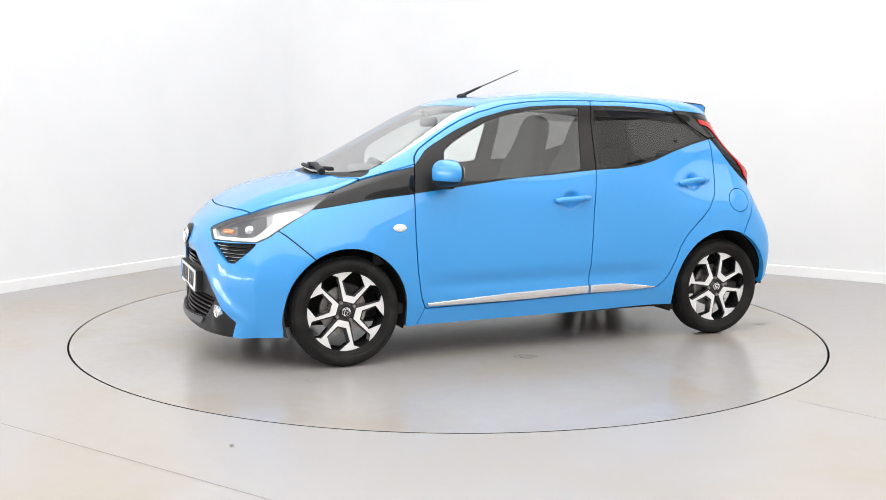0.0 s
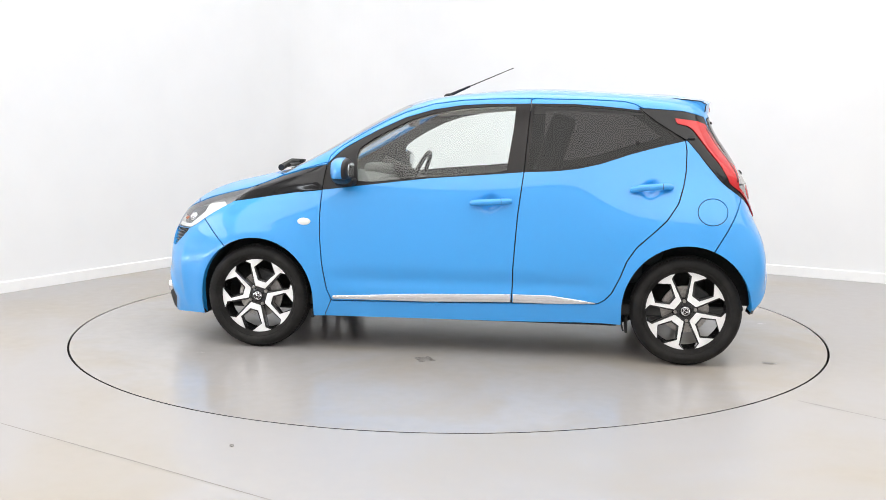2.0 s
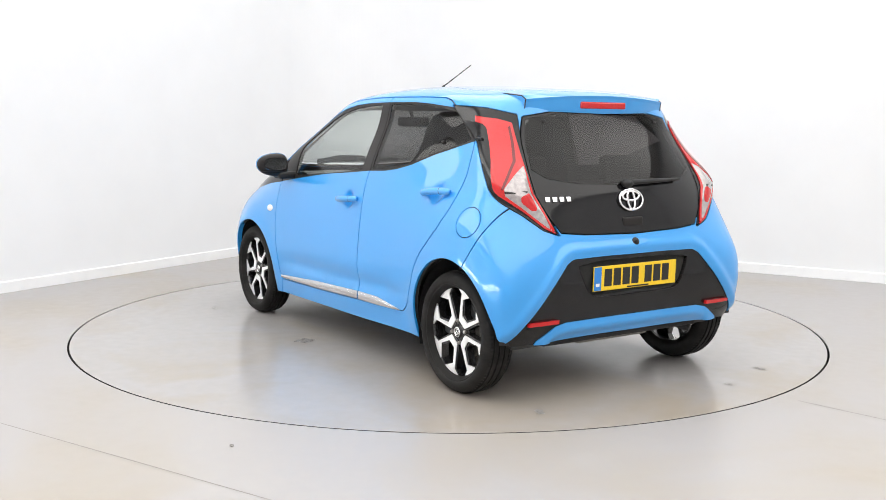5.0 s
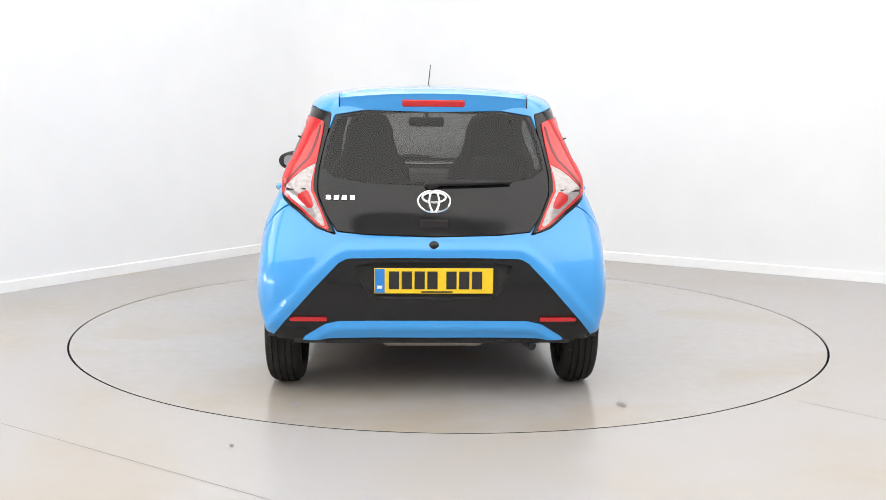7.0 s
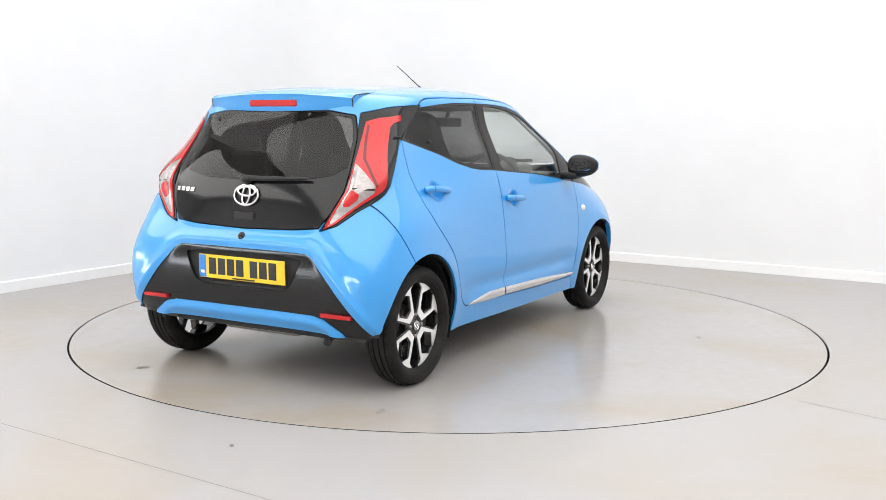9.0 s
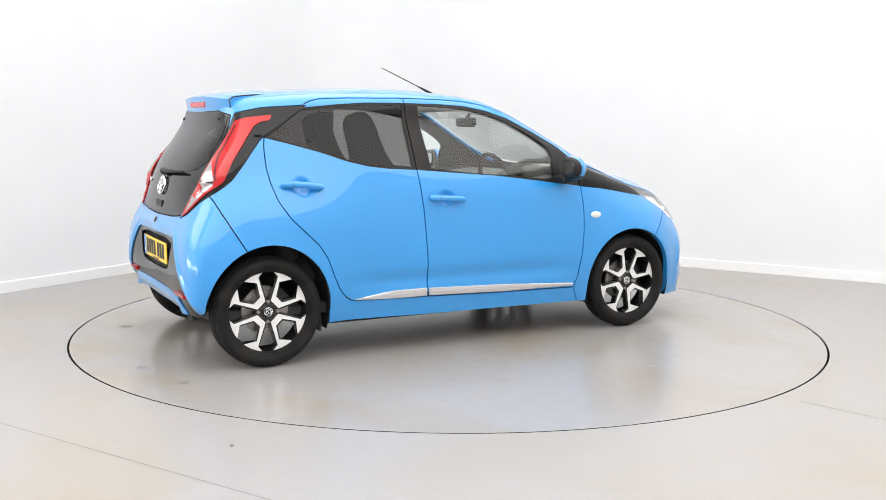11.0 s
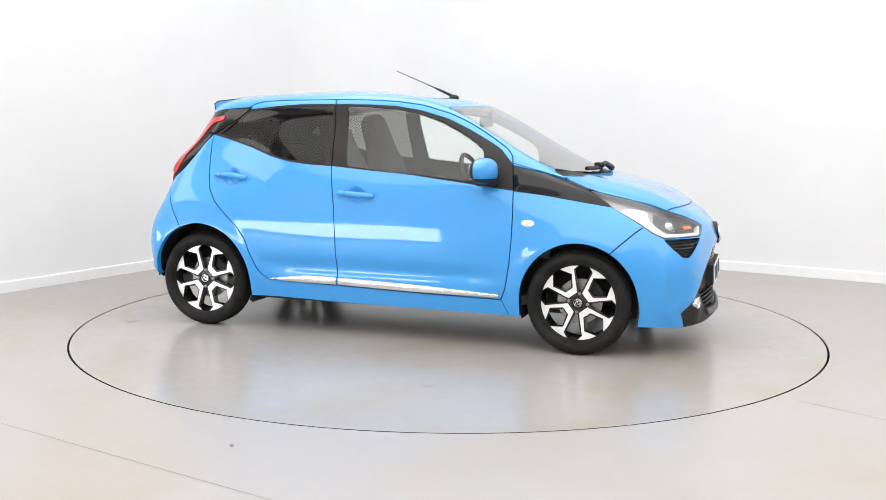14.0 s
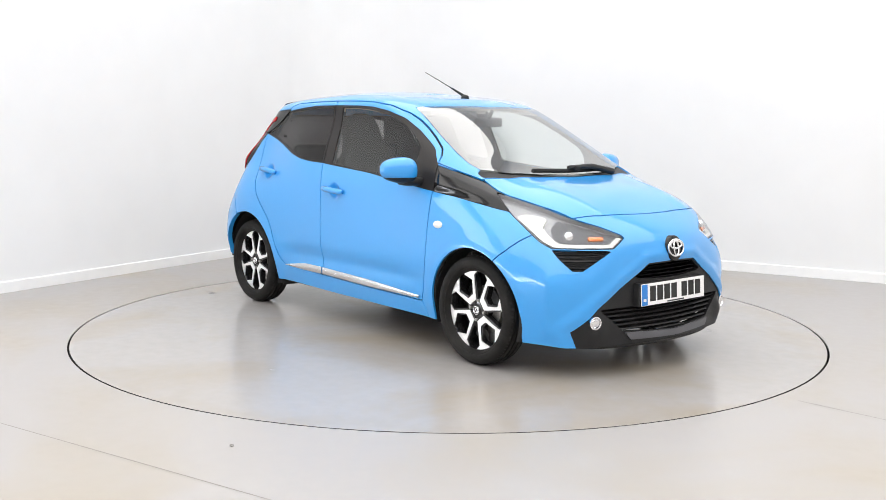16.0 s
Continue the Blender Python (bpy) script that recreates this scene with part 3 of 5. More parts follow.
WINDSCREEN = [(.44, -.2), (.44, 0), (.41, .261), (.335, .495), (.343, .50), (.434, .516), (.537, .536), (.637, .555), (.726, .566), (.812, .577), (.905, .580),
              (.985, .565), (1.07, .435), (1.13, .242), (1.15, 0), (1.15, -.2)]
COWL = [(1.15, -.2), (1.15, 0), (1.13, .242), (1.07, .435), (.985, .565), (1.00, .60), (1.049, .60), (1.122, .487), (1.168, .279), (1.185, 0), (1.185, -.2)]
FRONT_BUMPER = [(1.30, .53), (1.345, .575), (1.362, .591), (1.406, .631), (1.462, .682), (1.517, .722), (1.6, .80), (1.7, .95), (2.1, .95), (2.1, 0), (1.30, 0)]
REAR_BUMPER = [(-1.27, .55), (-1.29, .60), (-1.309, .633), (-1.362, .721), (-1.407, .807), (-1.438, .884), (-1.47, .90), (-1.8, .90), (-1.8, 0), (-1.27, 0)]
INTAKE = [(-.2, .572), (0, .572), (.187, .566), (.235, .532), (.367, .455), (.501, .360), (.612, .245), (.582, .165), (.575, .1), (0, .1), (-.2, .1)]
UPPER_GRILLE = [(-.2, .562), (0, .562), (.178, .556), (.285, .492), (0, .480), (-.2, .480)]
LOWER_GRILLE = [(-.2, .352), (0, .352), (.30, .356), (.485, .352), (.345, .236), (0, .218), (-.2, .218)]
CHIN = [(-.2, .214), (0, .214), (.34, .230), (.31, .192), (0, .182), (-.2, .182)]
TAILGATE = [(-.2, 1.32), (0, 1.32), (.30, 1.315), (.46, 1.29), (.506, 1.167), (.530, 1.039), (.529, .939), (.493, .852), (.434, .770), (.299, .757), (0, .749), (-.2, .749)]
REAR_PANE = [(-.2, 1.31), (0, 1.31), (.30, 1.305), (.445, 1.28), (.485, 1.167), (.508, 1.05), (.45, 1.01), (.3, .985), (0, .975), (-.2, .975)]
TAIL_CLUSTER = [(-.21, 1.345), (-.29, 1.255), (-.366, 1.172), (-.408, 1.055), (-.446, .966), (-.472, .935), (-.508, .908), (-.61, .850), (-.70, .785), (-.775, .755), (-.716, .846),
                (-.659, .936), (-.620, 1.038), (-.576, 1.167), (-.545, 1.30), (-.40, 1.33)]
TAIL_RED = [(-.524, 1.258), (-.490, 1.268), (-.457, 1.276), (-.400, 1.282), (-.345, 1.292), (-.351, 1.262), (-.390, 1.252), (-.412, 1.232), (-.432, 1.165), (-.452, 1.08), (-.464, 1.009),
            (-.478, .958), (-.500, .938), (-.535, .917), (-.612, .866), (-.70, .795), (-.755, .765), (-.702, .855), (-.645, .945), (-.608, 1.04), (-.575, 1.12), (-.548, 1.19)]
TAIL_CLEAR = [(-.594, 1.068), (-.560, 1.02), (-.526, .968), (-.530, .938), (-.60, .888), (-.70, .806), (-.738, .776), (-.695, .855), (-.638, .945), (-.612, 1.02)]
TAIL_GROOVE = [(-.508, 1.240), (-.528, 1.17), (-.547, 1.085), (-.530, 1.02), (-.512, .965), (-.522, .960), (-.541, 1.015), (-.560, 1.083), (-.540, 1.17), (-.518, 1.243)]
REAR_INSERT = [(-.2, .656), (.172, .656), (.387, .652), (.425, .634), (.526, .529), (.672, .365), (.735, .285), (.70, .1), (.583, .294), (.49, .354), (.426, .368), (0, .368), (-.2, .368)]
PLATE_RECESS = [(-.2, .640), (.361, .637), (.336, .569), (.298, .492), (.253, .466), (0, .464), (-.2, .464)]

SKIN_V, SKIN_N, SKIN_T = skin()


def relief(v, n):
    """Small forms pressed into the skin: flares round the wheels, dished door pulls, a hollow along the doors' foot."""
    out = np.zeros(len(v))
    side = v[:, 1] > 0.5
    for ax in (FRONT_AXLE, REAR_AXLE):
        r = np.hypot(v[:, 0] - ax, v[:, 2] - HUB)
        out += np.where(side & (v[:, 2] < 0.75), 0.007 * np.exp(-((r - 0.345) / 0.05) ** 2), 0)
    for hx, hz in ((-0.135, 0.840), (-0.972, 0.924)):
        r = np.hypot((v[:, 0] - hx) / 1.0, (v[:, 2] - hz) / 1.0)
        out -= np.where(side, 0.020 * (0.5 + 0.5 * np.cos(np.pi * np.clip((r - 0.022) / 0.032, 0, 1))), 0)
    along = np.clip((0.8 - np.abs(v[:, 0])) / 0.25, 0, 1)
    out -= np.where(side, 0.014 * along * np.exp(-((v[:, 2] - 0.405) / 0.045) ** 2), 0)
    # ridges on the bonnet
    crest = 0.36 + 0.10 * (1.6 - v[:, 0])
    out += np.where((v[:, 0] > 1.05) & (v[:, 2] > 0.74), 0.006 * np.exp(-((v[:, 1] - crest) / 0.06) ** 2) * np.clip((v[:, 0] - 1.05) / .15, 0, 1) * np.clip((1.72 - v[:, 0]) / .1, 0, 1), 0)
    # the wing trim rises to a ridge, the tail lamps stand proud at their corner
    d = distance(v[:, [0, 2]], TRIM)
    out += np.where(side & (v[:, 0] > 0.77), 0.016 * np.clip(-d / 0.035, 0, 1), 0)
    d = distance(VIEWS["tail"](v), TAIL_CLUSTER)
    out += np.where(v[:, 0] < -0.75, 0.030 * np.clip(-d / 0.045, 0, 1) * np.exp(-((v[:, 2] - 0.97) / 0.11) ** 2), 0)
    # the bumper's corner crease and the flared ends of the chin
    s = (v[:, 0] - v[:, 1]) * H
    fade = np.clip((v[:, 2] - 0.18) / 0.08, 0, 1) * np.clip((0.60 - v[:, 2]) / 0.12, 0, 1)
    out += np.where(v[:, 0] > 1.3, 0.016 * np.exp(-np.abs(s - 0.66) / 0.035) * fade, 0)
    out += np.where(v[:, 0] > 1.3, 0.024 * np.exp(-((v[:, 1] - 0.50) / 0.06) ** 2 - ((v[:, 2] - 0.25) / 0.075) ** 2), 0)
    # raised lips round the intake and the rear insert
    for poly, here in ((INTAKE, v[:, 0] > 1.25), (REAR_INSERT, v[:, 0] < -1.3)):
        d = distance(v[:, 1:], poly)
        out += np.where(here, 0.010 * np.exp(-((d - 0.035) / 0.025) ** 2), 0)
    return v + n * out[:, None]


def normals_of(v, t):
    n = np.zeros_like(v)
    f = np.cross(v[t[:, 1]] - v[t[:, 0]], v[t[:, 2]] - v[t[:, 0]])
    for k in range(3):
        np.add.at(n, t[:, k], f)
    n[np.abs(v[:, 1]) < 1e-6, 1] = 0
    return n / (np.linalg.norm(n, axis=1, keepdims=True) + 1e-12)


SKIN_V = relief(SKIN_V, SKIN_N)
_n = normals_of(SKIN_V, SKIN_T)
SKIN_N = _n * np.sign((_n * SKIN_N).sum(1, keepdims=True))
COARSE = skin(12, 9)


def on_skin(origin, way):
    """Where a ray first meets the skin: place and normal."""
    v, n, t = COARSE
    o, d = np.array(origin, float), np.array(way, float)
    flip = o[1] + d[1] * 0 < 0
    if flip:
        o, d = o * (1, -1, 1), d * (1, -1, 1)
    a, e1, e2 = v[t[:, 0]], v[t[:, 1]] - v[t[:, 0]], v[t[:, 2]] - v[t[:, 0]]
    h = np.cross(d, e2)
    det = (e1 * h).sum(1)
    det[np.abs(det) < 1e-14] = 1e-14
    s = o - a
    u = (s * h).sum(1) / det
    q = np.cross(s, e1)
    w = (q @ d) / det
    k = (e2 * q).sum(1) / det
    ok = (u >= -1e-4) & (w >= -1e-4) & (u + w <= 1.0001) & (k > 0)
    i = np.where(ok)[0][k[ok].argmin()]
    p, nn = o + d * k[i], n[t[i]].mean(0)
    if flip:
        p, nn = p * (1, -1, 1), nn * (1, -1, 1)
    return Vector(p), Vector(nn).normalized()


def nose_at(y, z):
    return on_skin((4, y, z), (-1, 0, 0))


def tail_at(y, z):
    return on_skin((-4, y, z), (1, 0, 0))


def flank_at(x, z, side=L):
    return on_skin((x, 4 * side, z), (0, -side, 0))


ahead = lambda v: 0.9 - v[:, 0]
behind = lambda v: v[:, 0] + 0.75
outside = lambda v: 0.3 - v[:, 1]
GAP = 0.0060


def side_panels():
    """Cuts the half skin into its panels."""
    p = {}
    rest = (SKIN_V, SKIN_N, SKIN_T)
    _, rest = cut(rest, "side", FRONT_ARCH, outside)
    _, rest = cut(rest, "side", REAR_ARCH, outside)
    p["bonnet"], rest = cut(rest, "top", BONNET, lambda v: 0.74 - v[:, 2], GAP)
    p["windscreen"], rest = cut(rest, "top", WINDSCREEN, lambda v: 0.9 - v[:, 2], 0.003)
    p["cowl"], rest = cut(rest, "top", COWL, lambda v: 0.9 - v[:, 2])
    p["headlamp"], rest = cut(rest, "nose", HEADLAMP, ahead, 0.004)
    p["lamp_grille"], rest = cut(rest, "nose", LAMP_GRILLE, ahead)
    cluster, rest = cut(rest, "tail", TAIL_CLUSTER, behind, 0.004)
    gate, rest = cut(rest, "end", TAILGATE, lambda v: v[:, 0] + 1.1, GAP)
    p["tail_red"], cluster = cut(cluster, "tail", TAIL_RED)
    p["tail_clear"], p["tail_red"] = cut(p["tail_red"], "tail", TAIL_CLEAR)
    p["tail_black"] = cluster
    p["rear_pane"], p["gate"] = cut(gate, "end", REAR_PANE)
    for key, door, frame_poly, pane in (("front", FRONT_DOOR, FRONT_FRAME, FRONT_GLASS), ("rear", REAR_DOOR, REAR_FRAME, REAR_GLASS)):
        d, rest = cut(rest, "side", door, outside, GAP)
        f, p[key + "_door"] = cut(d, "side", frame_poly, outside)
        p[key + "_glass"], p[key + "_frame"] = cut(f, "side", pane, outside)
    p["trim"], rest = cut(rest, "side", TRIM, outside, 0.003)
    bumper, rest = cut(rest, "side", FRONT_BUMPER, None, GAP)
    p["intake"], p["front_bumper"] = cut(bumper, "end", INTAKE)
    p["upper_grille"], p["intake"] = cut(p["intake"], "end", UPPER_GRILLE)
    p["lower_grille"], p["intake"] = cut(p["intake"], "end", LOWER_GRILLE)
    p["chin"], p["intake"] = cut(p["intake"], "end", CHIN)
    bumper, rest = cut(rest, "side", REAR_BUMPER, None, GAP)
    p["rear_insert"], p["rear_bumper"] = cut(bumper, "end", REAR_INSERT)
    p["recess"], p["rear_insert"] = cut(p["rear_insert"], "end", rounded(PLATE_RECESS, 1))
    flap = [(-1.285 + .076 * math.cos(a * .2618), .814 + .068 * math.sin(a * .2618)) for a in range(24)]
    p["quarter"] = cut(rest, "side", flap, outside, -0.004)[0]
    p["flap"], rest = cut(rest, "side", flap, outside, 0.004)
    p["wing"], p["shell"] = cut(rest, "side", [(.78, .2), (.74, .285), (.8, .7), (.776, 1.04), (.91, 1.003), (1.217, .913), (1.70, .74), (1.7, .1), (.78, .1)], outside, 0.004)
    return p


P = side_panels()


def lining():
    """The dark inner skin behind the panels, open at the windows."""
    rest = (SKIN_V, SKIN_N, SKIN_T)
    _, rest = cut(rest, "side", FRONT_ARCH, outside)
    _, rest = cut(rest, "side", REAR_ARCH, outside)
    _, rest = cut(rest, "top", WINDSCREEN, lambda v: 0.9 - v[:, 2])
    _, rest = cut(rest, "end", REAR_PANE, lambda v: v[:, 0] + 1.1)
    _, rest = cut(rest, "side", FRONT_GLASS, outside)
    _, rest = cut(rest, "side", REAR_GLASS, outside)
    _, rest = cut(rest, "nose", HEADLAMP, ahead)
    _, rest = cut(rest, "end", UPPER_GRILLE, ahead)
    _, rest = cut(rest, "end", LOWER_GRILLE, ahead)
    roof, rest = split(rest, 1.33 - rest[0][:, 2])
    return sunk(rest, 0.028), sunk(roof, 0.028)


_low, _roof = lining()
panel("inner_lining", both(_low), LINING, CAR, "dark grey inner lining", 0)
panel("headlining", both(_roof), HEADLINER, CAR, "pale fabric headlining", 0)
SHELL = panel("body_shell", both(P["shell"]), PAINT, CAR, "sky-blue painted roof, pillars and sills")
panel("bonnet", both(P["bonnet"]), PAINT, CAR, "sky-blue ridged bonnet")
panel("windscreen", both(P["windscreen"]), SCREEN, CAR, "clear curved windscreen", 0.004)
panel("cowl", both(sunk(P["cowl"], 0.008)), BLACK_PLASTIC, CAR, "black plastic cowl")
FB = panel("front_bumper", both(P["front_bumper"]), PAINT, CAR, "sky-blue front bumper", 0.03)
INTAKE_OB = panel("intake_surround", both(sunk(P["intake"], 0.008)), BLACK_PLASTIC, FB, "black plastic lower intake surround", 0.05)
panel("chin_strip", both(sunk(P["chin"], -0.004)), GREY_PLASTIC, FB, "dark grey chin strip", 0.02)
RB = panel("rear_bumper", both(P["rear_bumper"]), PAINT, CAR, "sky-blue rear bumper", 0.03)
panel("bumper_insert", both(sunk(P["rear_insert"], 0.006)), BLACK_GLOSS, RB, "gloss black bumper insert", 0.03)
panel("plate_recess", both(sunk(P["recess"], 0.028)), BLACK_SATIN, RB, "black number plate recess", -0.024)
GATE = panel("tailgate", both(P["gate"]), BLACK_GLOSS, CAR, "gloss black tailgate panel", 0.02)
panel("rear_window", both(sunk(P["rear_pane"], -0.002)), PRIVACY, GATE, "dark privacy glass rear window", 0.004)

for side in (L, R):
    s = (lambda q: q) if side == L else mirrored
    panel("front_wing", s(P["wing"]), PAINT, CAR, "sky-blue front wing")
    panel("wing_trim", s(sunk(P["trim"], 0.003)), BLACK_GLOSS, CAR, "gloss black trim between mirror and headlamp", 0.02)
    door = panel("front_door", s(P["front_door"]), PAINT, CAR, "sky-blue front door", 0.02)
    panel("window_frame", s(sunk(P["front_frame"], 0.003)), BLACK_SATIN, door, "satin black window frame", 0.012)
    panel("window_glass", s(sunk(P["front_glass"], 0.007)), CLEAR, door, "lightly tinted window glass", 0)
    rdoor = panel("rear_door", s(P["rear_door"]), PAINT, CAR, "sky-blue rear door", 0.02)
    panel("window_frame", s(sunk(P["rear_frame"], 0.003)), BLACK_SATIN, rdoor, "satin black window frame", 0.012)
    panel("window_glass", s(sunk(P["rear_glass"], 0.005)), PRIVACY, rdoor, "dark privacy window glass", 0)
    if side == L:
        panel("fuel_flap", P["flap"], PAINT, CAR, "round sky-blue fuel flap", 0.01)
    else:
        panel("quarter_patch", mirrored(P["quarter"]), PAINT, SHELL, "", 0)
    lamp = panel("headlamp", s(sunk(P["headlamp"], 0.001)), LENS, CAR, "clear swept-back headlamp", 0)
    panel("lamp_housing", s(sunk(P["headlamp"], 0.030)), LAMP_SILVER, lamp, "grey metallic lamp bowl", -0.027)
    bezel = cut(P["headlamp"], "nose", LAMP_BEZEL)[0]
    panel("lamp_bezel", s(sunk(bezel, 0.026)), GREY_PLASTIC, lamp, "dark grey inner bezel", 0.01)
    strip = cut(P["headlamp"], "nose", LAMP_STRIP)[0]
    panel("light_guide", s(sunk(strip, 0.010)), PALE, lamp, "white light guide along the lower edge", 0.02)
    panel("lamp_grille", s(sunk(P["lamp_grille"], 0.022)), BLACK_PLASTIC, CAR, "black slatted daytime lamp insert", -0.02)
    tl = panel("tail_lamp", s(sunk(P["tail_red"], -0.006)), RED_LENS, CAR, "tall red tail lamp", 0.012)
    panel("clear_section", s(sunk(P["tail_clear"], -0.004)), CLEAR_LENS, tl, "clear reversing section", 0.012)
    lower = cut(P["tail_clear"], "tail", [(-.52, .9575), (-.625, .9575), (-.625, .9475), (-.52, .9475)])[0]
    panel("section_divider", s(sunk(lower, -0.006)), BLACK_SATIN, tl, "dark divider", 0.006)
    bulb = cut(P["tail_clear"], "tail", [(-.598, .930), (-.628, .950), (-.655, .905), (-.672, .868), (-.645, .872), (-.602, .908)])[0]
    panel("fog_section", s(sunk(bulb, -0.006)), RED_LENS, tl, "red fog section", 0.006)
    groove = cut(P["tail_red"], "tail", TAIL_GROOVE)[0]
    panel("lens_groove", s(sunk(groove, -0.0075)), DARK_RED, tl, "dark red groove in the lens", 0.003)
    panel("tail_trim", s(P["tail_black"]), BLACK_GLOSS, CAR, "gloss black pillar trim round the tail lamp", 0.012)


# ---- wheels ----
def v_spoke(scale, grow=0.0):
    """Outline of one forked spoke, its axis along +z; grow widens it all round."""
    g = grow
    half = [(-5.0 + 2 * g, .985), (-16, 1.0), (-27, 1.0), (-39.0 - 2 * g, .995), (-28.6 - 2.6 * g, .86 - .01 * g), (-30.0 - 13 * g, .265 - .02 * g)]
    pts = half + [(-a, rr) for a, rr in half[::-1]] + [(23.6 - 2.8 * g, .745 + .01 * g), (16 - 6 * g, .40 + .035 * g), (-16 + 6 * g, .40 + .035 * g), (-23.6 + 2.8 * g, .745 + .01 * g)]
    return [(rr * scale * math.sin(radians(-a)), rr * scale * math.cos(radians(a))) for a, rr in pts]


def build_wheel():
    """A left wheel about the origin: the axle along y, the outer face towards +y."""
    w = bpy.data.objects.new("wheel", None)
    scene.collection.objects.link(w)
    seg = 180
    prof = [(.206, .046), (.214, .060), (.224, .073), (.229, .0735), (.231, .0765), (.240, .0805), (.255, .081), (.270, .074), (.280, .062), (.286, .050), (.287, .0475), (.280, .046), (.280, .041), (.288, .040),
            (.2885, .020), (.281, .019), (.281, .012), (.289, .011), (.289, -.011), (.281, -.012), (.281, -.019), (.2885, -.020), (.288, -.040), (.280, -.041), (.280, -.046),
            (.287, -.0475), (.286, -.050), (.280, -.062), (.270, -.074), (.255, -.081), (.235, -.083), (.217, -.076), (.205, -.064), (.198, -.048)]
    bm = bmesh.new()
    lathe(bm, prof, seg, closed=False)
    bm.verts.ensure_lookup_table()
    for i, v in enumerate(bm.verts):
        ring, k = divmod(i, seg)
        if ring in (8, 9, 10, 25, 26, 27) and k % 2 == 0:
            f = 0.983
            v.co.x *= f
            v.co.z *= f
    bmesh.ops.recalc_face_normals(bm, faces=bm.faces[:])
    part("tyre", bm, RUBBER, w, "black tyre with grooved tread", True)
    bm = bmesh.new()
    lathe(bm, [(.200, -.06), (.204, .03), (.211, .046), (.217, .054), (.221, .055), (.224, .052), (.221, .044), (.210, .02), (.204, -.06)], 72)
    bmesh.ops.recalc_face_normals(bm, faces=bm.faces[:])
    rim = part("rim", bm, WHEEL_BLACK, w, "gloss black alloy rim", True)
    # black back of the spokes and hub
    bm = bmesh.new()
    lathe(bm, [(.0001, .038), (.030, .038), (.034, .034), (.064, .030), (.068, .024), (.068, -.02), (.0001, -.02)], 40)
    for k in range(4):
        prism(bm, v_spoke(.218, .9), .000, .036, Matrix.Rotation(radians(90 * k), 4, "Y"))
    bmesh.ops.recalc_face_normals(bm, faces=bm.faces[:])
    part("spoke_back", bm, WHEEL_BLACK, rim, "gloss black spoke sides")
    for k in range(4):
        bm = bmesh.new()
        prism(bm, v_spoke(.2165), .0385, .043, Matrix.Rotation(radians(90 * k), 4, "Y"))
        part("spoke", bm, ALLOY, rim, "machined silver forked spoke face")
    for k in range(4):
        bm = bmesh.new()
        a = radians(45 + 90 * k)
        lathe(bm, [(.0001, .047), (.007, .047), (.009, .044), (.009, .03)], 10, (.052 * math.sin(a), 0, .052 * math.cos(a)))
        part("wheel_nut", bm, STEEL, rim)
    bm = bmesh.new()
    lathe(bm, [(.0001, .046), (.020, .046), (.026, .043), (.029, .038)], 32)
    cap = part("hub_cap", bm, BLACK_GLOSS, rim, "black hub cap", True)
    bm = bmesh.new()
    tube(bm, [(.022 * math.cos(a * .2618), .047, .022 * math.sin(a * .2618)) for a in range(24)], .0022, 6, True)
    part("cap_ring", bm, CHROME, cap)
    bm = bmesh.new()
    tube(bm, [(.008 * math.cos(a * .2618), .047, .018 * math.sin(a * .2618)) for a in range(24)], .0022, 6, True)
    tube(bm, [(.018 * math.cos(a * .2618), .047, .006 + .007 * math.sin(a * .2618)) for a in range(24)], .0022, 6, True)
    part("cap_mark", bm, CHROME, cap)
    bm = bmesh.new()
    lathe(bm, [(.06, -.010), (.125, -.010), (.125, -.032), (.06, -.032)], 48, closed=True)
    bmesh.ops.recalc_face_normals(bm, faces=bm.faces[:])
    part("brake_disc", bm, STEEL, w, "grey steel brake disc")
    bm = bmesh.new()
    lathe(bm, [(.0001, -.06), (.09, -.06), (.10, -.075), (.0001, -.075)], 32)
    box(bm, -.05, .05, -.06, -.0, .075, .14, .01)
    bmesh.ops.recalc_face_normals(bm, faces=bm.faces[:])
    part("hub_carrier", bm, UNDER, w)
    return w


def place_wheels():
    first = build_wheel()
    spots = [(FRONT_AXLE, .700, -16, L), (REAR_AXLE, .700, -37, L), (FRONT_AXLE, -.700, -53, R), (REAR_AXLE, -.700, -46, R)]
    for i, (x, y, spin, side) in enumerate(spots):
        m = pose(x, y, HUB + .001, 0, 0, 0 if side == L else 180) @ Matrix.Rotation(radians(spin), 4, "Y")
        w = first if i == 0 else copy_thing(first, m)
        if i == 0:
            w.matrix_basis = m
        w.parent = CAR
        w["label"] = "alloy wheel with machined forked spokes and black tyre"


place_wheels()


def arch_liners():
    for ax, rx, rz in ((FRONT_AXLE, .326, .334), (REAR_AXLE, .333, .352)):
        for side in (L, R):
            bm = bmesh.new()
            n = 28
            rows = []
            for y in (.752, .735, .52):
                k = 1.0 if y > .74 else 1.03
                rows.append([bm.verts.new((ax + rx * k * math.cos(math.pi * i / n), side * y, HUB + rz * k * math.sin(math.pi * i / n))) for i in range(-3, n + (4 if ax > 0 else 1))])
            for a, b in zip(rows, rows[1:]):
                for i in range(len(a) - 1):
                    bm.faces.new((a[i], a[i + 1], b[i + 1], b[i]))
            back = rows[-1]
            c = bm.verts.new((ax, side * .52, HUB))
            for i in range(len(back) - 1):
                bm.faces.new((back[i], back[i + 1], c))
            bmesh.ops.recalc_face_normals(bm, faces=bm.faces[:])
            part("wheel_arch_liner", bm, UNDER, CAR, "black wheel arch liner", True)


arch_liners()


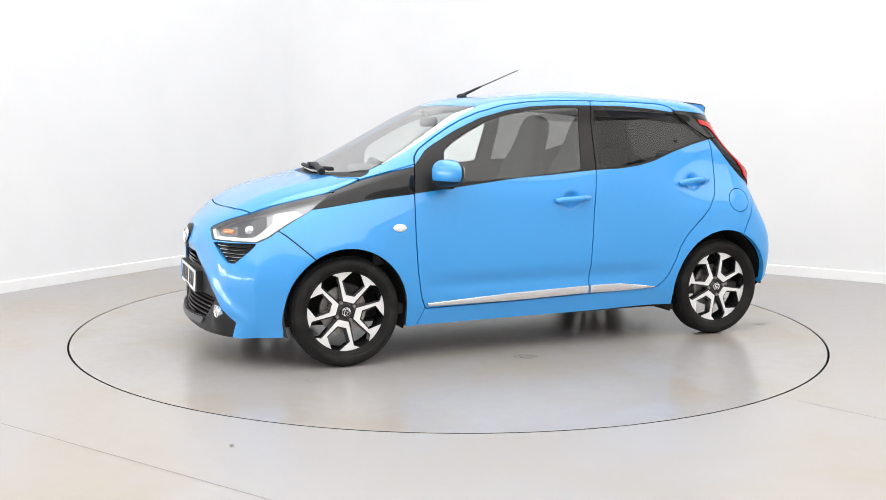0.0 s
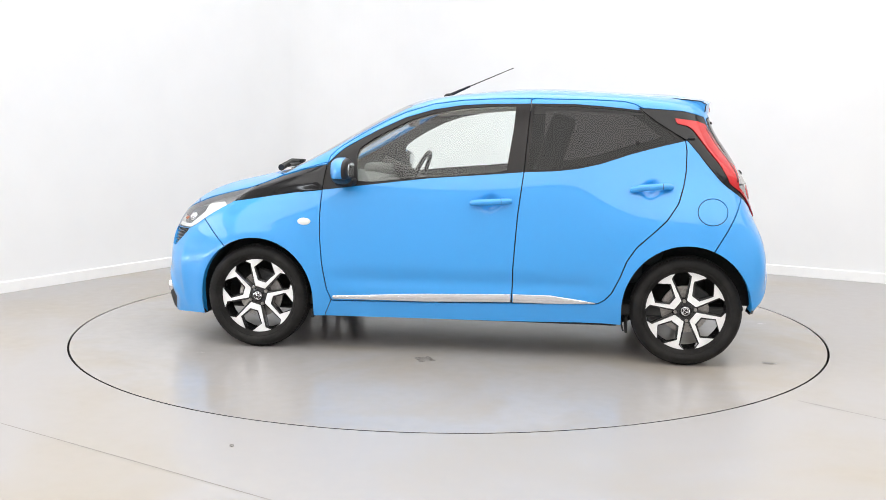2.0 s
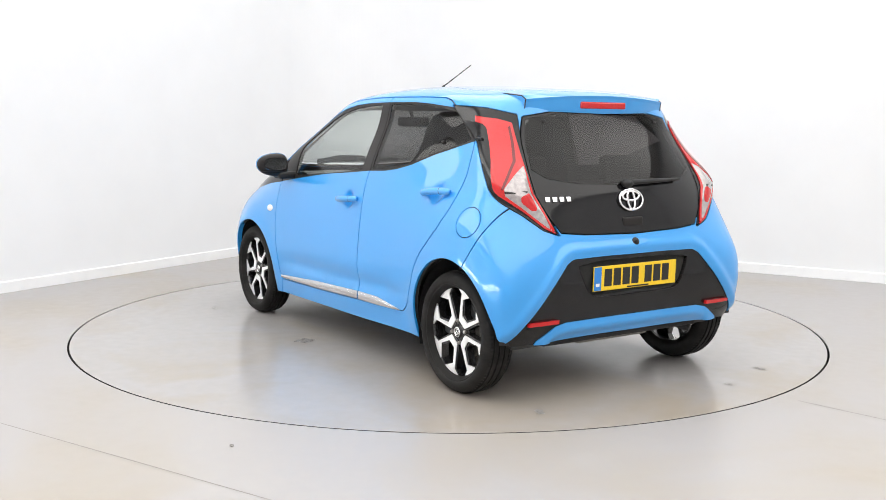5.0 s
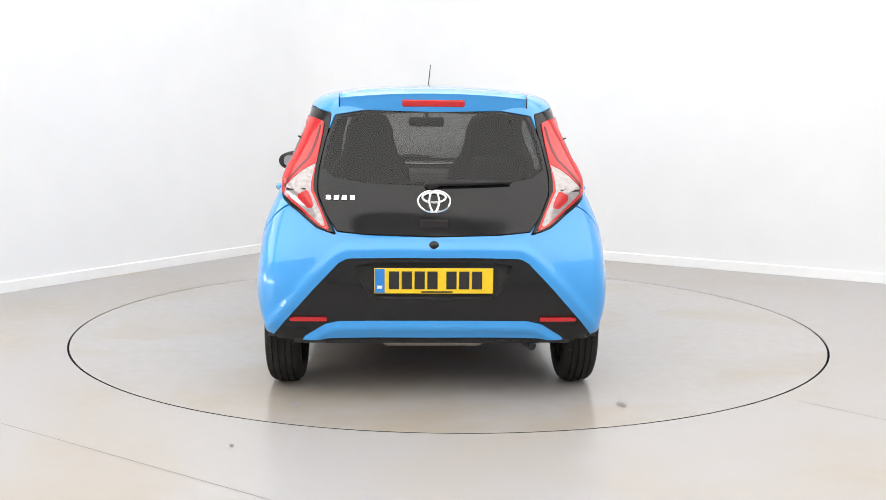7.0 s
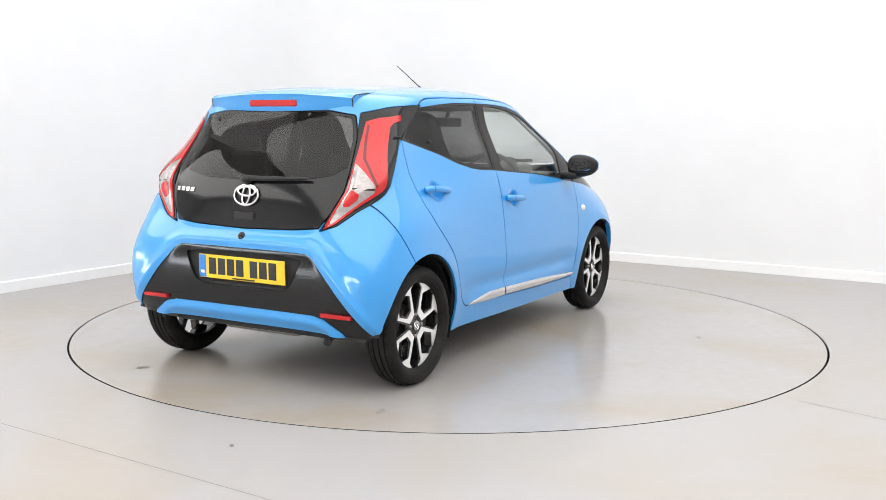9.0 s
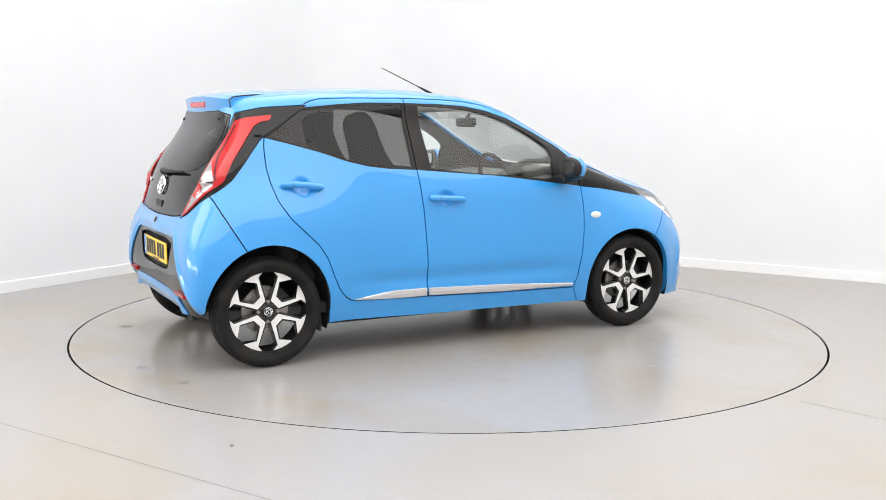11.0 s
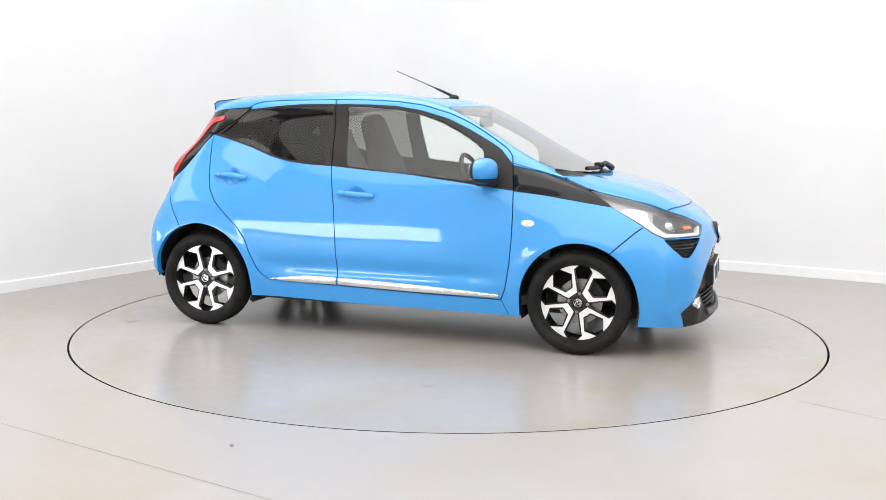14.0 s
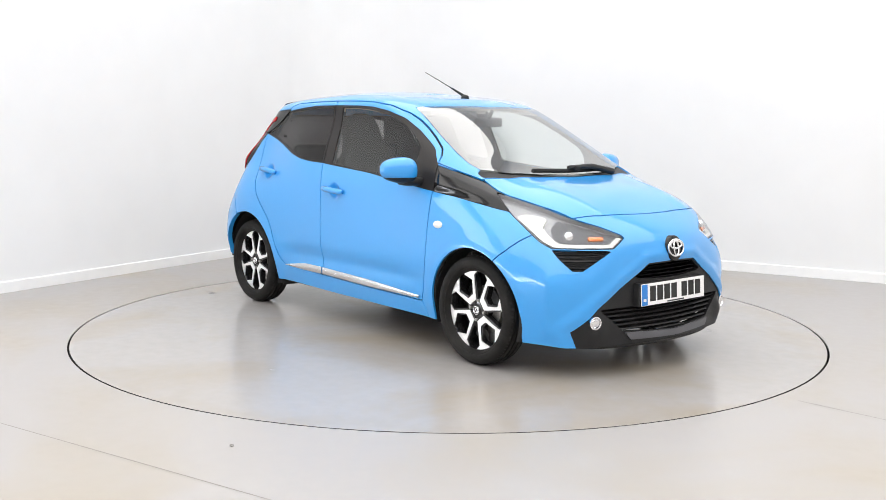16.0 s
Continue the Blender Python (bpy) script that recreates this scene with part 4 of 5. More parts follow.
def underbody():
    bm = bmesh.new()
    box(bm, -.82, .84, -.70, .70, .185, .215, .01)
    box(bm, .84, 1.62, -.50, .50, .175, .20, .01)
    box(bm, -1.50, -.82, -.50, .50, .25, .28, .01)
    part("floor_pan", bm, UNDER, CAR, "black underbody floor pan")
    bm = bmesh.new()
    tube(bm, [(-1.2, -.62, .27), (-1.17, -.3, .235), (-1.17, .3, .235), (-1.2, .62, .27)], .035, 12)
    part("rear_axle_beam", bm, UNDER, CAR, "black rear axle beam", True)
    bm = bmesh.new()
    box(bm, -1.44, -1.28, -.24, .24, .218, .285, .03, 3)
    part("silencer", bm, STEEL, CAR, "dull steel exhaust silencer", True)
    bm = bmesh.new()
    tube(bm, [(-1.34, -.28, .25), (-1.42, -.42, .255), (-1.50, -.46, .235)], .02, 10)
    part("exhaust_pipe", bm, UNDER, CAR, "", True)
    for side in (L, R):
        bm = bmesh.new()
        tube(bm, [(-1.25, .50 * side, .25), (-1.25, .50 * side, .42)], .045, 12)
        part("spring", bm, UNDER, CAR)
        bm = bmesh.new()
        box(bm, -.875, -.86, .62 * side - .08, .62 * side + .08, .15, .24, .004)
        part("mud_flap", bm, UNDER, CAR)
    bm = bmesh.new()
    tube(bm, [(1.17, -.6, .27), (1.17, .6, .27)], .03, 10)
    box(bm, 1.0, 1.35, -.35, .35, .2, .4, .05)
    part("front_subframe", bm, UNDER, CAR)


underbody()


# ---- nose ----
def bars(name, zs, half, depth, thick, material, parent, label=""):
    for z in zs:
        w = half(z)
        pts = []
        for k in range(17):
            y = -w + 2 * w * k / 16
            p, _ = nose_at(y if abs(y) > .004 else .004, z)
            pts.append((p.x - depth, y, z))
        bm = bmesh.new()
        rows = [[bm.verts.new((x + dx, y, zz + dz)) for x, y, zz in pts] for dx, dz in ((0, thick), (.006, 0), (0, -thick), (-.03, -thick * .6), (-.03, thick * .6))]
        for a, b in zip(rows, rows[1:] + rows[:1]):
            for i in range(len(a) - 1):
                bm.faces.new((a[i], a[i + 1], b[i + 1], b[i]))
        bm.faces.new([r[0] for r in rows])
        bm.faces.new([r[-1] for r in rows][::-1])
        bmesh.ops.recalc_face_normals(bm, faces=bm.faces[:])
        part(name, bm, material, parent, label)


def inset(poly, z):
    """Half width of a polygon (y, z) at the height z."""
    best = 0
    for (y0, z0), (y1, z1) in zip(poly, poly[1:] + poly[:1]):
        if z0 != z1 and min(z0, z1) <= z <= max(z0, z1):
            best = max(best, y0 + (z - z0) * (y1 - y0) / (z1 - z0))
    return best


def emblem(name, place, nrm, w, parent, material=CHROME, r=.006):
    """Three plain chrome ovals, as a badge."""
    up = Vector((0, 0, 1))
    n = nrm.normalized()
    right = up.cross(n).normalized()
    up = n.cross(right)
    bm = bmesh.new()
    for cx, cz, rx, rz in ((0, 0, w, w * .68), (0, 0, w * .30, w * .64), (0, w * .24, w * .72, w * .30)):
        tube(bm, [place + right * (cx + rx * math.cos(a * .19635)) + up * (cz + rz * math.sin(a * .19635)) + n * .004 for a in range(32)], r, 8, True)
    return part(name, bm, material, parent, "chrome oval badge", True)


def plate(name, centre, nrm, w, h, face, parent, label):
    n = nrm.normalized()
    up0 = Vector((0, 0, 1))
    right = up0.cross(n).normalized()
    up = n.cross(right)
    m = Matrix((right, up, n)).transposed().to_4x4()
    m.translation = centre
    bm = bmesh.new()
    box(bm, -w / 2, w / 2, -h / 2, h / 2, -.004, .002, .0015, 1, m)
    pl = part(name, bm, face, parent, label)
    bm = bmesh.new()
    box(bm, -w / 2 + .003, -w / 2 + .047, -h / 2 + .003, h / 2 - .003, .002, .0028, 0, 1, m)
    part("blue_band", bm, PLATE_BLUE, pl, "blue end band")
    bm = bmesh.new()
    box(bm, -w / 2 + .014, -w / 2 + .036, -h / 2 + .022, -h / 2 + .036, .0028, .0034, 0, 1, m)
    part("band_mark", bm, PALE, pl)
    x = -w / 2 + .066
    for k in range(7):
        if k == 4:
            x += .028
        bm = bmesh.new()
        box(bm, x, x + .046, -h / 2 + .020, h / 2 - .014, .002, .003, 0, 1, m)
        part("bar", bm, INK, pl, "plain dark bar")
        x += .0575
    bm = bmesh.new()
    box(bm, -.055, .085, -h / 2 + .004, -h / 2 + .011, .002, .0028, 0, 1, m)
    part("maker_line", bm, INK, pl)
    return pl


def build_nose():
    bars("grille_bar", (.545, .525, .505, .488), lambda z: inset(UPPER_GRILLE, z), .020, .004, BLACK_GLOSS, FB, "black grille bar")
    bars("grille_bar", (.335, .312, .289, .266, .243, .224), lambda z: inset(LOWER_GRILLE, z), .022, .005, BLACK_PLASTIC, FB, "black grille bar")
    bm = bmesh.new()
    box(bm, 1.60, 1.63, -.52, .52, .19, .58, .01)
    part("radiator", bm, PIT, FB, "dark radiator behind the grille")
    # low lip under the chin
    bm = bmesh.new()
    rows = []
    for k in range(21):
        y = -.56 + 1.12 * k / 20
        q, _ = nose_at(y if abs(y) > .004 else .004, .20)
        x = q.x - .012 - .05 * (abs(y) / .56) ** 4
        rows.append([bm.verts.new((x + dx, y * (1 - .03 * (dx < -.1)), z)) for dx, z in ((0, .186), (.004, .165), (-.012, .148), (-.12, .150), (-.12, .186))])
    for a, b in zip(rows, rows[1:]):
        for i in range(5):
            bm.faces.new((a[i], a[(i + 1) % 5], b[(i + 1) % 5], b[i]))
    bm.faces.new(rows[0])
    bm.faces.new(rows[-1][::-1])
    bmesh.ops.recalc_face_normals(bm, faces=bm.faces[:])
    part("lower_lip", bm, BLACK_PLASTIC, FB, "black plastic lower lip", True)
    p, n = nose_at(.004, .411)
    plate("front_number_plate", Vector((p.x + .008, 0, .411)), Vector((1, 0, .06)), .520, .111, WHITE_PLATE, FB, "white number plate with dark bars")
    bm = bmesh.new()
    box(bm, p.x - .05, p.x + .003, -.27, .27, .352, .47, .004)
    part("plate_plinth", bm, BLACK_PLASTIC, FB)
    p, n = nose_at(.004, .632)
    bm = bmesh.new()
    lathe(bm, [(.0001, .012), (.055, .012), (.064, .007), (.067, -.015)], 40)
    q = n.to_track_quat("Y", "Z").to_matrix().to_4x4()
    q.translation = Vector((p.x, 0, .632))
    bm.transform(q)
    boss = part("badge_boss", bm, BLACK_GLOSS, FB, "round black badge boss", True)
    emblem("badge", Vector((p.x, 0, .632)) + n * .012, n, .062, boss, r=.0052)
    for side in (L, R):
        p, n = nose_at(.517 * side, .292)
        bm = bmesh.new()
        lathe(bm, [(.0001, .003), (.020, .001), (.025, -.004), (.028, .004), (.033, .002), (.033, -.04)], 32)
        q = Vector((1, .25 * side, 0)).to_track_quat("Y", "Z").to_matrix().to_4x4()
        q.translation = p + Vector((.017, .002 * side, 0))
        bm.transform(q)
        part("fog_lamp", bm, CHROME, FB, "round chrome fog lamp", True)
        # inside the headlamp
        p, n = nose_at(.555 * side, .722)
        bm = bmesh.new()
        bmesh.ops.create_uvsphere(bm, u_segments=24, v_segments=16, radius=.028)
        bm.transform(Matrix.Translation(p - n * .032))
        part("projector", bm, CHROME, [o for o in CAR.children if o.name.startswith("headlamp")][0 if side == L else 1], "chrome projector lens", True)
        p, n = nose_at(.45 * side, .705)
        bm = bmesh.new()
        box(bm, -.008, .008, -.040, .040, -.011, .011, .006, 2, Matrix.Translation(p - n * .022) @ n.to_track_quat("X", "Z").to_matrix().to_4x4())
        part("indicator_bulb", bm, AMBER, [o for o in CAR.children if o.name.startswith("headlamp")][0 if side == L else 1], "amber indicator")
        # slats of the lamp insert
        gl = [o for o in CAR.children if o.name.startswith("lamp_grille")][0 if side == L else 1]
        for z in (.630, .613, .596, .579, .562):
            xs = [s for s in np.linspace(.66, 1.0, 60) if distance(np.array([[s, z]]), LAMP_GRILLE)[0] < -.004]
            pts = []
            for s in np.linspace(xs[0], xs[-1], 9):
                o = np.array([s * H + 3 * H, -s * H + 3 * H, z])
                p, n = on_skin(o, (-H, -H, 0)) if o[1] > 0 else (None, None)
                p = p - n * .014
                pts.append((p.x, p.y * side, p.z))
            bm = bmesh.new()
            tube(bm, pts, .0045, 6)
            part("slat", bm, BLACK_GLOSS, gl, "", True)
        # round side repeater on the wing
        p, n = flank_at(.888, .717, side)
        bm = bmesh.new()
        lathe(bm, [(.0001, .010), (.016, .008), (.024, .003), (.026, -.004)], 28)
        bm.transform(Matrix.Diagonal((1.5, 1, .8, 1)))
        q = n.to_track_quat("Y", "Z").to_matrix().to_4x4()
        q.translation = p
        bm.transform(q)
        part("side_repeater", bm, PALE, [o for o in CAR.children if o.name.startswith("front_wing")][0 if side == L else 1], "oval clear side repeater", True)


build_nose()


# ---- sides ----
def ribbon(bm, pts, width, thick, parent_normal):
    """A flat rounded strip along pts."""
    rows = []
    for p, w in zip(pts, width):
        n = Vector(parent_normal)
        rows.append([bm.verts.new(Vector(p) + n * t + Vector((0, 0, z * w))) for t, z in ((0, -.5), (thick * .8, -.5), (thick, -.35), (thick, .35), (thick * .8, .5), (0, .5))])
    for a, b in zip(rows, rows[1:]):
        for i in range(5):
            bm.faces.new((a[i], b[i], b[i + 1], a[i + 1]))
    bm.faces.new(rows[0])
    bm.faces.new(rows[-1][::-1])
    bmesh.ops.recalc_face_normals(bm, faces=bm.faces[:])


def build_sides():
    for side in (L, R):
        k = 0 if side == L else 1
        fd = [o for o in CAR.children if o.name.startswith("front_door")][k]
        rd = [o for o in CAR.children if o.name.startswith("rear_door")][k]
        bm = bmesh.new()
        xs = np.linspace(.728, -.252, 24)
        ribbon(bm, [(x, flank_at(x, .325, side)[0].y, .300 + .028 * (.728 - x) / .98 + .002) for x in xs], [.016 + .026 * min(1, (.728 - x) / .5) for x in xs], .010, (0, side, 0))
        part("sill_strip", bm, SATIN_METAL, fd, "polished metal strip", True)
        bm = bmesh.new()
        xs = np.linspace(-.265, -.70, 14)
        ribbon(bm, [(x, flank_at(x, .325, side)[0].y, .330 - .012 * max(0, (-.265 - x - .2) / .25)) for x in xs], [.044 - .038 * max(0, (-.265 - x - .2) / .235) for x in xs], .010, (0, side, 0))
        part("sill_strip", bm, SATIN_METAL, rd, "polished metal strip", True)
        for door, x0, x1, z0, z1 in ((fd, -.032, -.247, .835, .848), (rd, -.868, -1.081, .916, .932)):
            bm = bmesh.new()
            pts, rad = [], []
            for i in range(13):
                f = i / 12
                x, z = x0 + (x1 - x0) * f, z0 + (z1 - z0) * f
                p, n = flank_at(x, z, side)
                pts.append(p + n * (.010 + .020 * math.sin(math.pi * min(1, max(0, f))) ** .5))
                rad.append(.0172 if 0 < i < 12 else .0125)
            tube(bm, pts, rad, 10)
            h = part("door_handle", bm, PAINT, door, "sky-blue pull handle", True)
            bm = bmesh.new()
            tube(bm, [pts[9], pts[9] + (pts[10] - pts[9]) * .12], [.0178, .0178], 10)
            part("handle_joint", bm, BLACK_SATIN, h)
        # mirror
        mir = new("door_mirror")
        mir.parent = CAR
        mir["label"] = "sky-blue door mirror with black foot"
        def shell(z0, z1, x0, x1):
            bm = bmesh.new()
            bmesh.ops.create_uvsphere(bm, u_segments=40, v_segments=28, radius=1)
            for v in bm.verts:
                c = v.co
                e = 2.0 / 2.7
                f = lambda t: math.copysign(abs(t) ** e, t)
                v.co = Vector((f(c.x), f(c.y), f(c.z)))
            for v in bm.verts:
                c = v.co
                taper = 1 - .38 * max(0.0, (c.y + 1) / 2) ** 1.6
                front = 1.0 if c.x > 0 else .72
                v.co = Vector((.645 + c.x * .078 * front * taper - .015 * c.y, side * (.868 + c.y * .105), 1.000 + c.z * .079 * taper + .004 * c.y))
            bmesh.ops.bisect_plane(bm, geom=bm.verts[:] + bm.edges[:] + bm.faces[:], plane_co=(0, 0, z0), plane_no=(0, 0, 1), clear_inner=True)
            bmesh.ops.bisect_plane(bm, geom=bm.verts[:] + bm.edges[:] + bm.faces[:], plane_co=(0, 0, z1), plane_no=(0, 0, 1), clear_outer=True)
            bmesh.ops.bisect_plane(bm, geom=bm.verts[:] + bm.edges[:] + bm.faces[:], plane_co=(x0, 0, 0), plane_no=(1, 0, 0), clear_inner=True)
            bmesh.ops.bisect_plane(bm, geom=bm.verts[:] + bm.edges[:] + bm.faces[:], plane_co=(x1, 0, 0), plane_no=(1, 0, 0), clear_outer=True)
            bmesh.ops.holes_fill(bm, edges=[e for e in bm.edges if e.is_boundary], sides=0)
            bmesh.ops.recalc_face_normals(bm, faces=bm.faces[:])
            return bm
        part("cap", shell(.962, 1.2, .628, 1), PAINT, mir, "sky-blue cap", True)
        part("housing", shell(.962, 1.2, .598, .6275), BLACK_SATIN, mir, "black mirror housing", True)
        bm = shell(.80, .9605, .598, 1)
        box(bm, .60, .70, min(side * .70, side * .84), max(side * .70, side * .84), .915, .958, .015, 3)
        part("foot", bm, BLACK_PLASTIC, mir, "black plastic foot", True)
        bm = bmesh.new()
        prism(bm, rounded([(.070, .026), (.045, .040), (-.050, .042), (-.072, .026), (-.072, -.024), (-.050, -.032), (.050, -.032), (.072, -.018)], 2).tolist(), -.002, .002)
        bm.transform(pose(.5985, side * .866, 1.002, 0, 0, 90 * side + 1.5 * side))
        part("mirror_glass", bm, MIRROR, mir, "silvered mirror glass")


def build_knobs():
    """Catches of the rear side windows and small nubs on the black pillar trim."""
    for side in (L, R):
        k = 0 if side == L else 1
        rd = [o for o in CAR.children if o.name.startswith("rear_door")][k]
        trim = [o for o in CAR.children if o.name.startswith("tail_trim")][k]
        p, n = flank_at(-.90, 1.165, side)
        bm = bmesh.new()
        lathe(bm, [(.0001, .006), (.007, .005), (.010, .001), (.010, -.006)], 16)
        q = n.to_track_quat("Y", "Z").to_matrix().to_4x4()
        q.translation = p
        bm.transform(q)
        part("window_catch", bm, BLACK_SATIN, rd, "small round window catch", True)
        p, n = flank_at(-1.174, 1.185, side)
        q = n.to_track_quat("Y", "Z").to_matrix().to_4x4()
        q.translation = p
        bm = bmesh.new()
        box(bm, -.020, .020, -.004, .012, -.004, .004, .003, 2, q)
        part("trim_nub", bm, BLACK_SATIN, trim, "small black nub")


build_sides()
build_knobs()


# ---- tail ----
def build_tail():
    # roof spoiler
    bm = bmesh.new()
    rows = []
    for k in range(33):
        y = -.440 + .88 * k / 32
        f = abs(y) / .440
        tip = -1.318 + .052 * f ** 3
        top = 1.386 - .022 * f ** 2
        prof = [(-1.02 + .0 * f, 1.4255 - .030 * f ** 2), (-1.16, 1.413 - .026 * f ** 2), (-1.26 + .01 * f, 1.401 - .024 * f ** 2), (tip + .015, top + .003), (tip, top - .003), (tip + .003, top - .012),
                (tip + .006, top - .020), (tip + .007, 1.318 + .008 * f), (tip + .014, 1.298 + .010 * f), (tip + .06, 1.294 + .010 * f), (-1.15, 1.32 - .02 * f)]
        rows.append([bm.verts.new((x, y, z + .009)) for x, z in prof])
    for a, b in zip(rows, rows[1:]):
        for i in range(len(a)):
            j = (i + 1) % len(a)
            bm.faces.new((a[i], a[j], b[j], b[i]))
    bm.faces.new(rows[0])
    bm.faces.new(rows[-1][::-1])
    bmesh.ops.recalc_face_normals(bm, faces=bm.faces[:])
    sp = part("roof_spoiler", bm, PAINT, CAR, "sky-blue roof spoiler", True)
    bm = bmesh.new()
    box(bm, -1.317, -1.27, -.146, .146, 1.330, 1.364, .008, 2)
    part("brake_light", bm, RED_LENS, sp, "red high-level brake light")
    for side in (L, R):
        bm = bmesh.new()
        tube(bm, [(x, .4405 * side, z) for x, z in ((-1.08, 1.400), (-1.16, 1.394), (-1.235, 1.386), (-1.251, 1.376), (-1.265, 1.370), (-1.260, 1.353), (-1.259, 1.335), (-1.252, 1.318))], .003, 6)
        part("spoiler_seam", bm, BLACK_SATIN, sp, "dark joint at the spoiler's end", True)
    # marks on the tailgate
    p, n = tail_at(.004, .904)
    emblem("badge", Vector((p.x, 0, .904)) + n * .004, n, .073, GATE, r=.0055)
    for k in range(4):
        p, n = tail_at(.475 - .036 * k, .917)
        bm = bmesh.new()
        m = n.to_track_quat("X", "Z").to_matrix().to_4x4()
        m.translation = p
        box(bm, -.002, .007, -.012, .012, -.012, .012, .003, 2, m)
        part("model_mark", bm, CHROME, GATE, "plain chrome bar")
    p, n = tail_at(.004, .812)
    bm = bmesh.new()
    box(bm, p.x - .008, p.x + .03, -.062, .062, .785, .825, .006, 2)
    part("tailgate_latch", bm, BLACK_SATIN, GATE, "satin black tailgate latch")
    p, n = tail_at(.004, .704)
    bm = bmesh.new()
    bmesh.ops.create_uvsphere(bm, u_segments=20, v_segments=12, radius=.027)
    bm.transform(Matrix.Translation((p.x + .004, 0, .704)) @ Matrix.Diagonal((.6, 1, 1, 1)))
    part("reversing_camera", bm, BLACK_GLOSS, RB, "small black round camera", True)
    # wiper
    wip = new("rear_wiper")
    wip.parent = GATE
    wip["label"] = "black rear wiper"
    p, n = tail_at(.01, .975)
    bm = bmesh.new()
    bmesh.ops.create_uvsphere(bm, u_segments=16, v_segments=10, radius=.026)
    bm.transform(Matrix.Translation(p + n * .016) @ Matrix.Diagonal((.9, 1.3, .8, 1)))
    part("pivot", bm, BLACK_PLASTIC, wip, "", True)
    bm = bmesh.new()
    pts = []
    for k in range(9):
        q, n2 = tail_at(-.01 - .34 * k / 8, .978 + .006 * k / 8)
        pts.append(q + n2 * .022)
    tube(bm, pts, [.014, .013, .012, .012, .011, .010, .009, .008, .006], 8)
    part("arm", bm, BLACK_PLASTIC, wip, "", True)
    # number plate and reflectors
    p, n = tail_at(.004, .552)
    plate("rear_number_plate", Vector((p.x + .010, 0, .552)), Vector((-1, 0, -.02)), .535, .115, YELLOW, RB, "yellow number plate with dark bars")
    for side in (L, R):
        bm = bmesh.new()
        rows = []
        for k in range(9):
            y = .645 - .165 * k / 8
            pa, na = tail_at(y * side, .388 if k else .384)
            pb, nb = tail_at(y * side, .370)
            rows.append([bm.verts.new(q + Vector((d, 0, 0))) for q, d in ((pa, .01), (pa, -.011), (pb, -.011), (pb, .01))])
        for a, b in zip(rows, rows[1:]):
            for i in range(4):
                bm.faces.new((a[i], a[(i + 1) % 4], b[(i + 1) % 4], b[i]))
        bm.faces.new(rows[0])
        bm.faces.new(rows[-1])
        bmesh.ops.recalc_face_normals(bm, faces=bm.faces[:])
        part("reflector", bm, RED_LENS, RB, "slim red reflector")


build_tail()


# ---- roof and screen fittings ----
def build_fittings():
    ant = new("aerial")
    ant.parent = CAR
    ant["label"] = "thin black whip aerial"
    bm = bmesh.new()
    bmesh.ops.create_uvsphere(bm, u_segments=16, v_segments=10, radius=.028)
    bm.transform(Matrix.Translation((.205, 0, 1.418)) @ Matrix.Diagonal((1.2, .7, .7, 1)))
    part("base", bm, BLACK_PLASTIC, ant, "", True)
    bm = bmesh.new()
    tube(bm, [(.205, 0, 1.425), (.08, -.003, 1.480)], [.010, .006], 8)
    tube(bm, [(.08, -.003, 1.480), (-.182, -.010, 1.589)], [.0032, .0025], 6)
    part("mast", bm, BLACK_PLASTIC, ant, "", True)
    # front wiper, one long blade
    wip = new("front_wiper")
    wip.parent = CAR
    wip["label"] = "black windscreen wiper parked at the foot of the screen"
    bm = bmesh.new()
    blade = []
    for k in range(11):
        y = -.30 + .62 * k / 10
        x = 1.135 - .25 * y * y
        p, n = on_skin((x, y if abs(y) > .004 else .004, 3), (0, 0, -1))
        blade.append(p + n * .020)
    tube(bm, blade, .012, 6)
    part("blade", bm, BLACK_PLASTIC, wip, "", True)
    bm = bmesh.new()
    p, n = on_skin((1.165, .30, 3), (0, 0, -1))
    tube(bm, [p + n * .02, blade[7] + Vector((.02, 0, .02)), blade[4] + Vector((.01, 0, .018))], [.020, .016, .011], 8)
    part("arm", bm, BLACK_PLASTIC, wip, "", True)
    bm = bmesh.new()
    box(bm, -.03, .03, -.02, .02, 0, .03, .006, 2, Matrix.Translation(blade[5]))
    part("clip", bm, BLACK_PLASTIC, wip)
    for y in (.36, -.36):
        p, n = tail_at(y, 1.268)
        bm = bmesh.new()
        bmesh.ops.create_uvsphere(bm, u_segments=10, v_segments=8, radius=.010)
        bm.transform(Matrix.Translation(p))
        part("glass_bolt", bm, BLACK_SATIN, GATE, "", True)


build_fittings()


# ---- cabin ----
def cushion(bm, x0, x1, y0, y1, z0, z1, bulge, m=None):
    box(bm, x0, x1, y0, y1, z0, z1, bulge, 4, m)


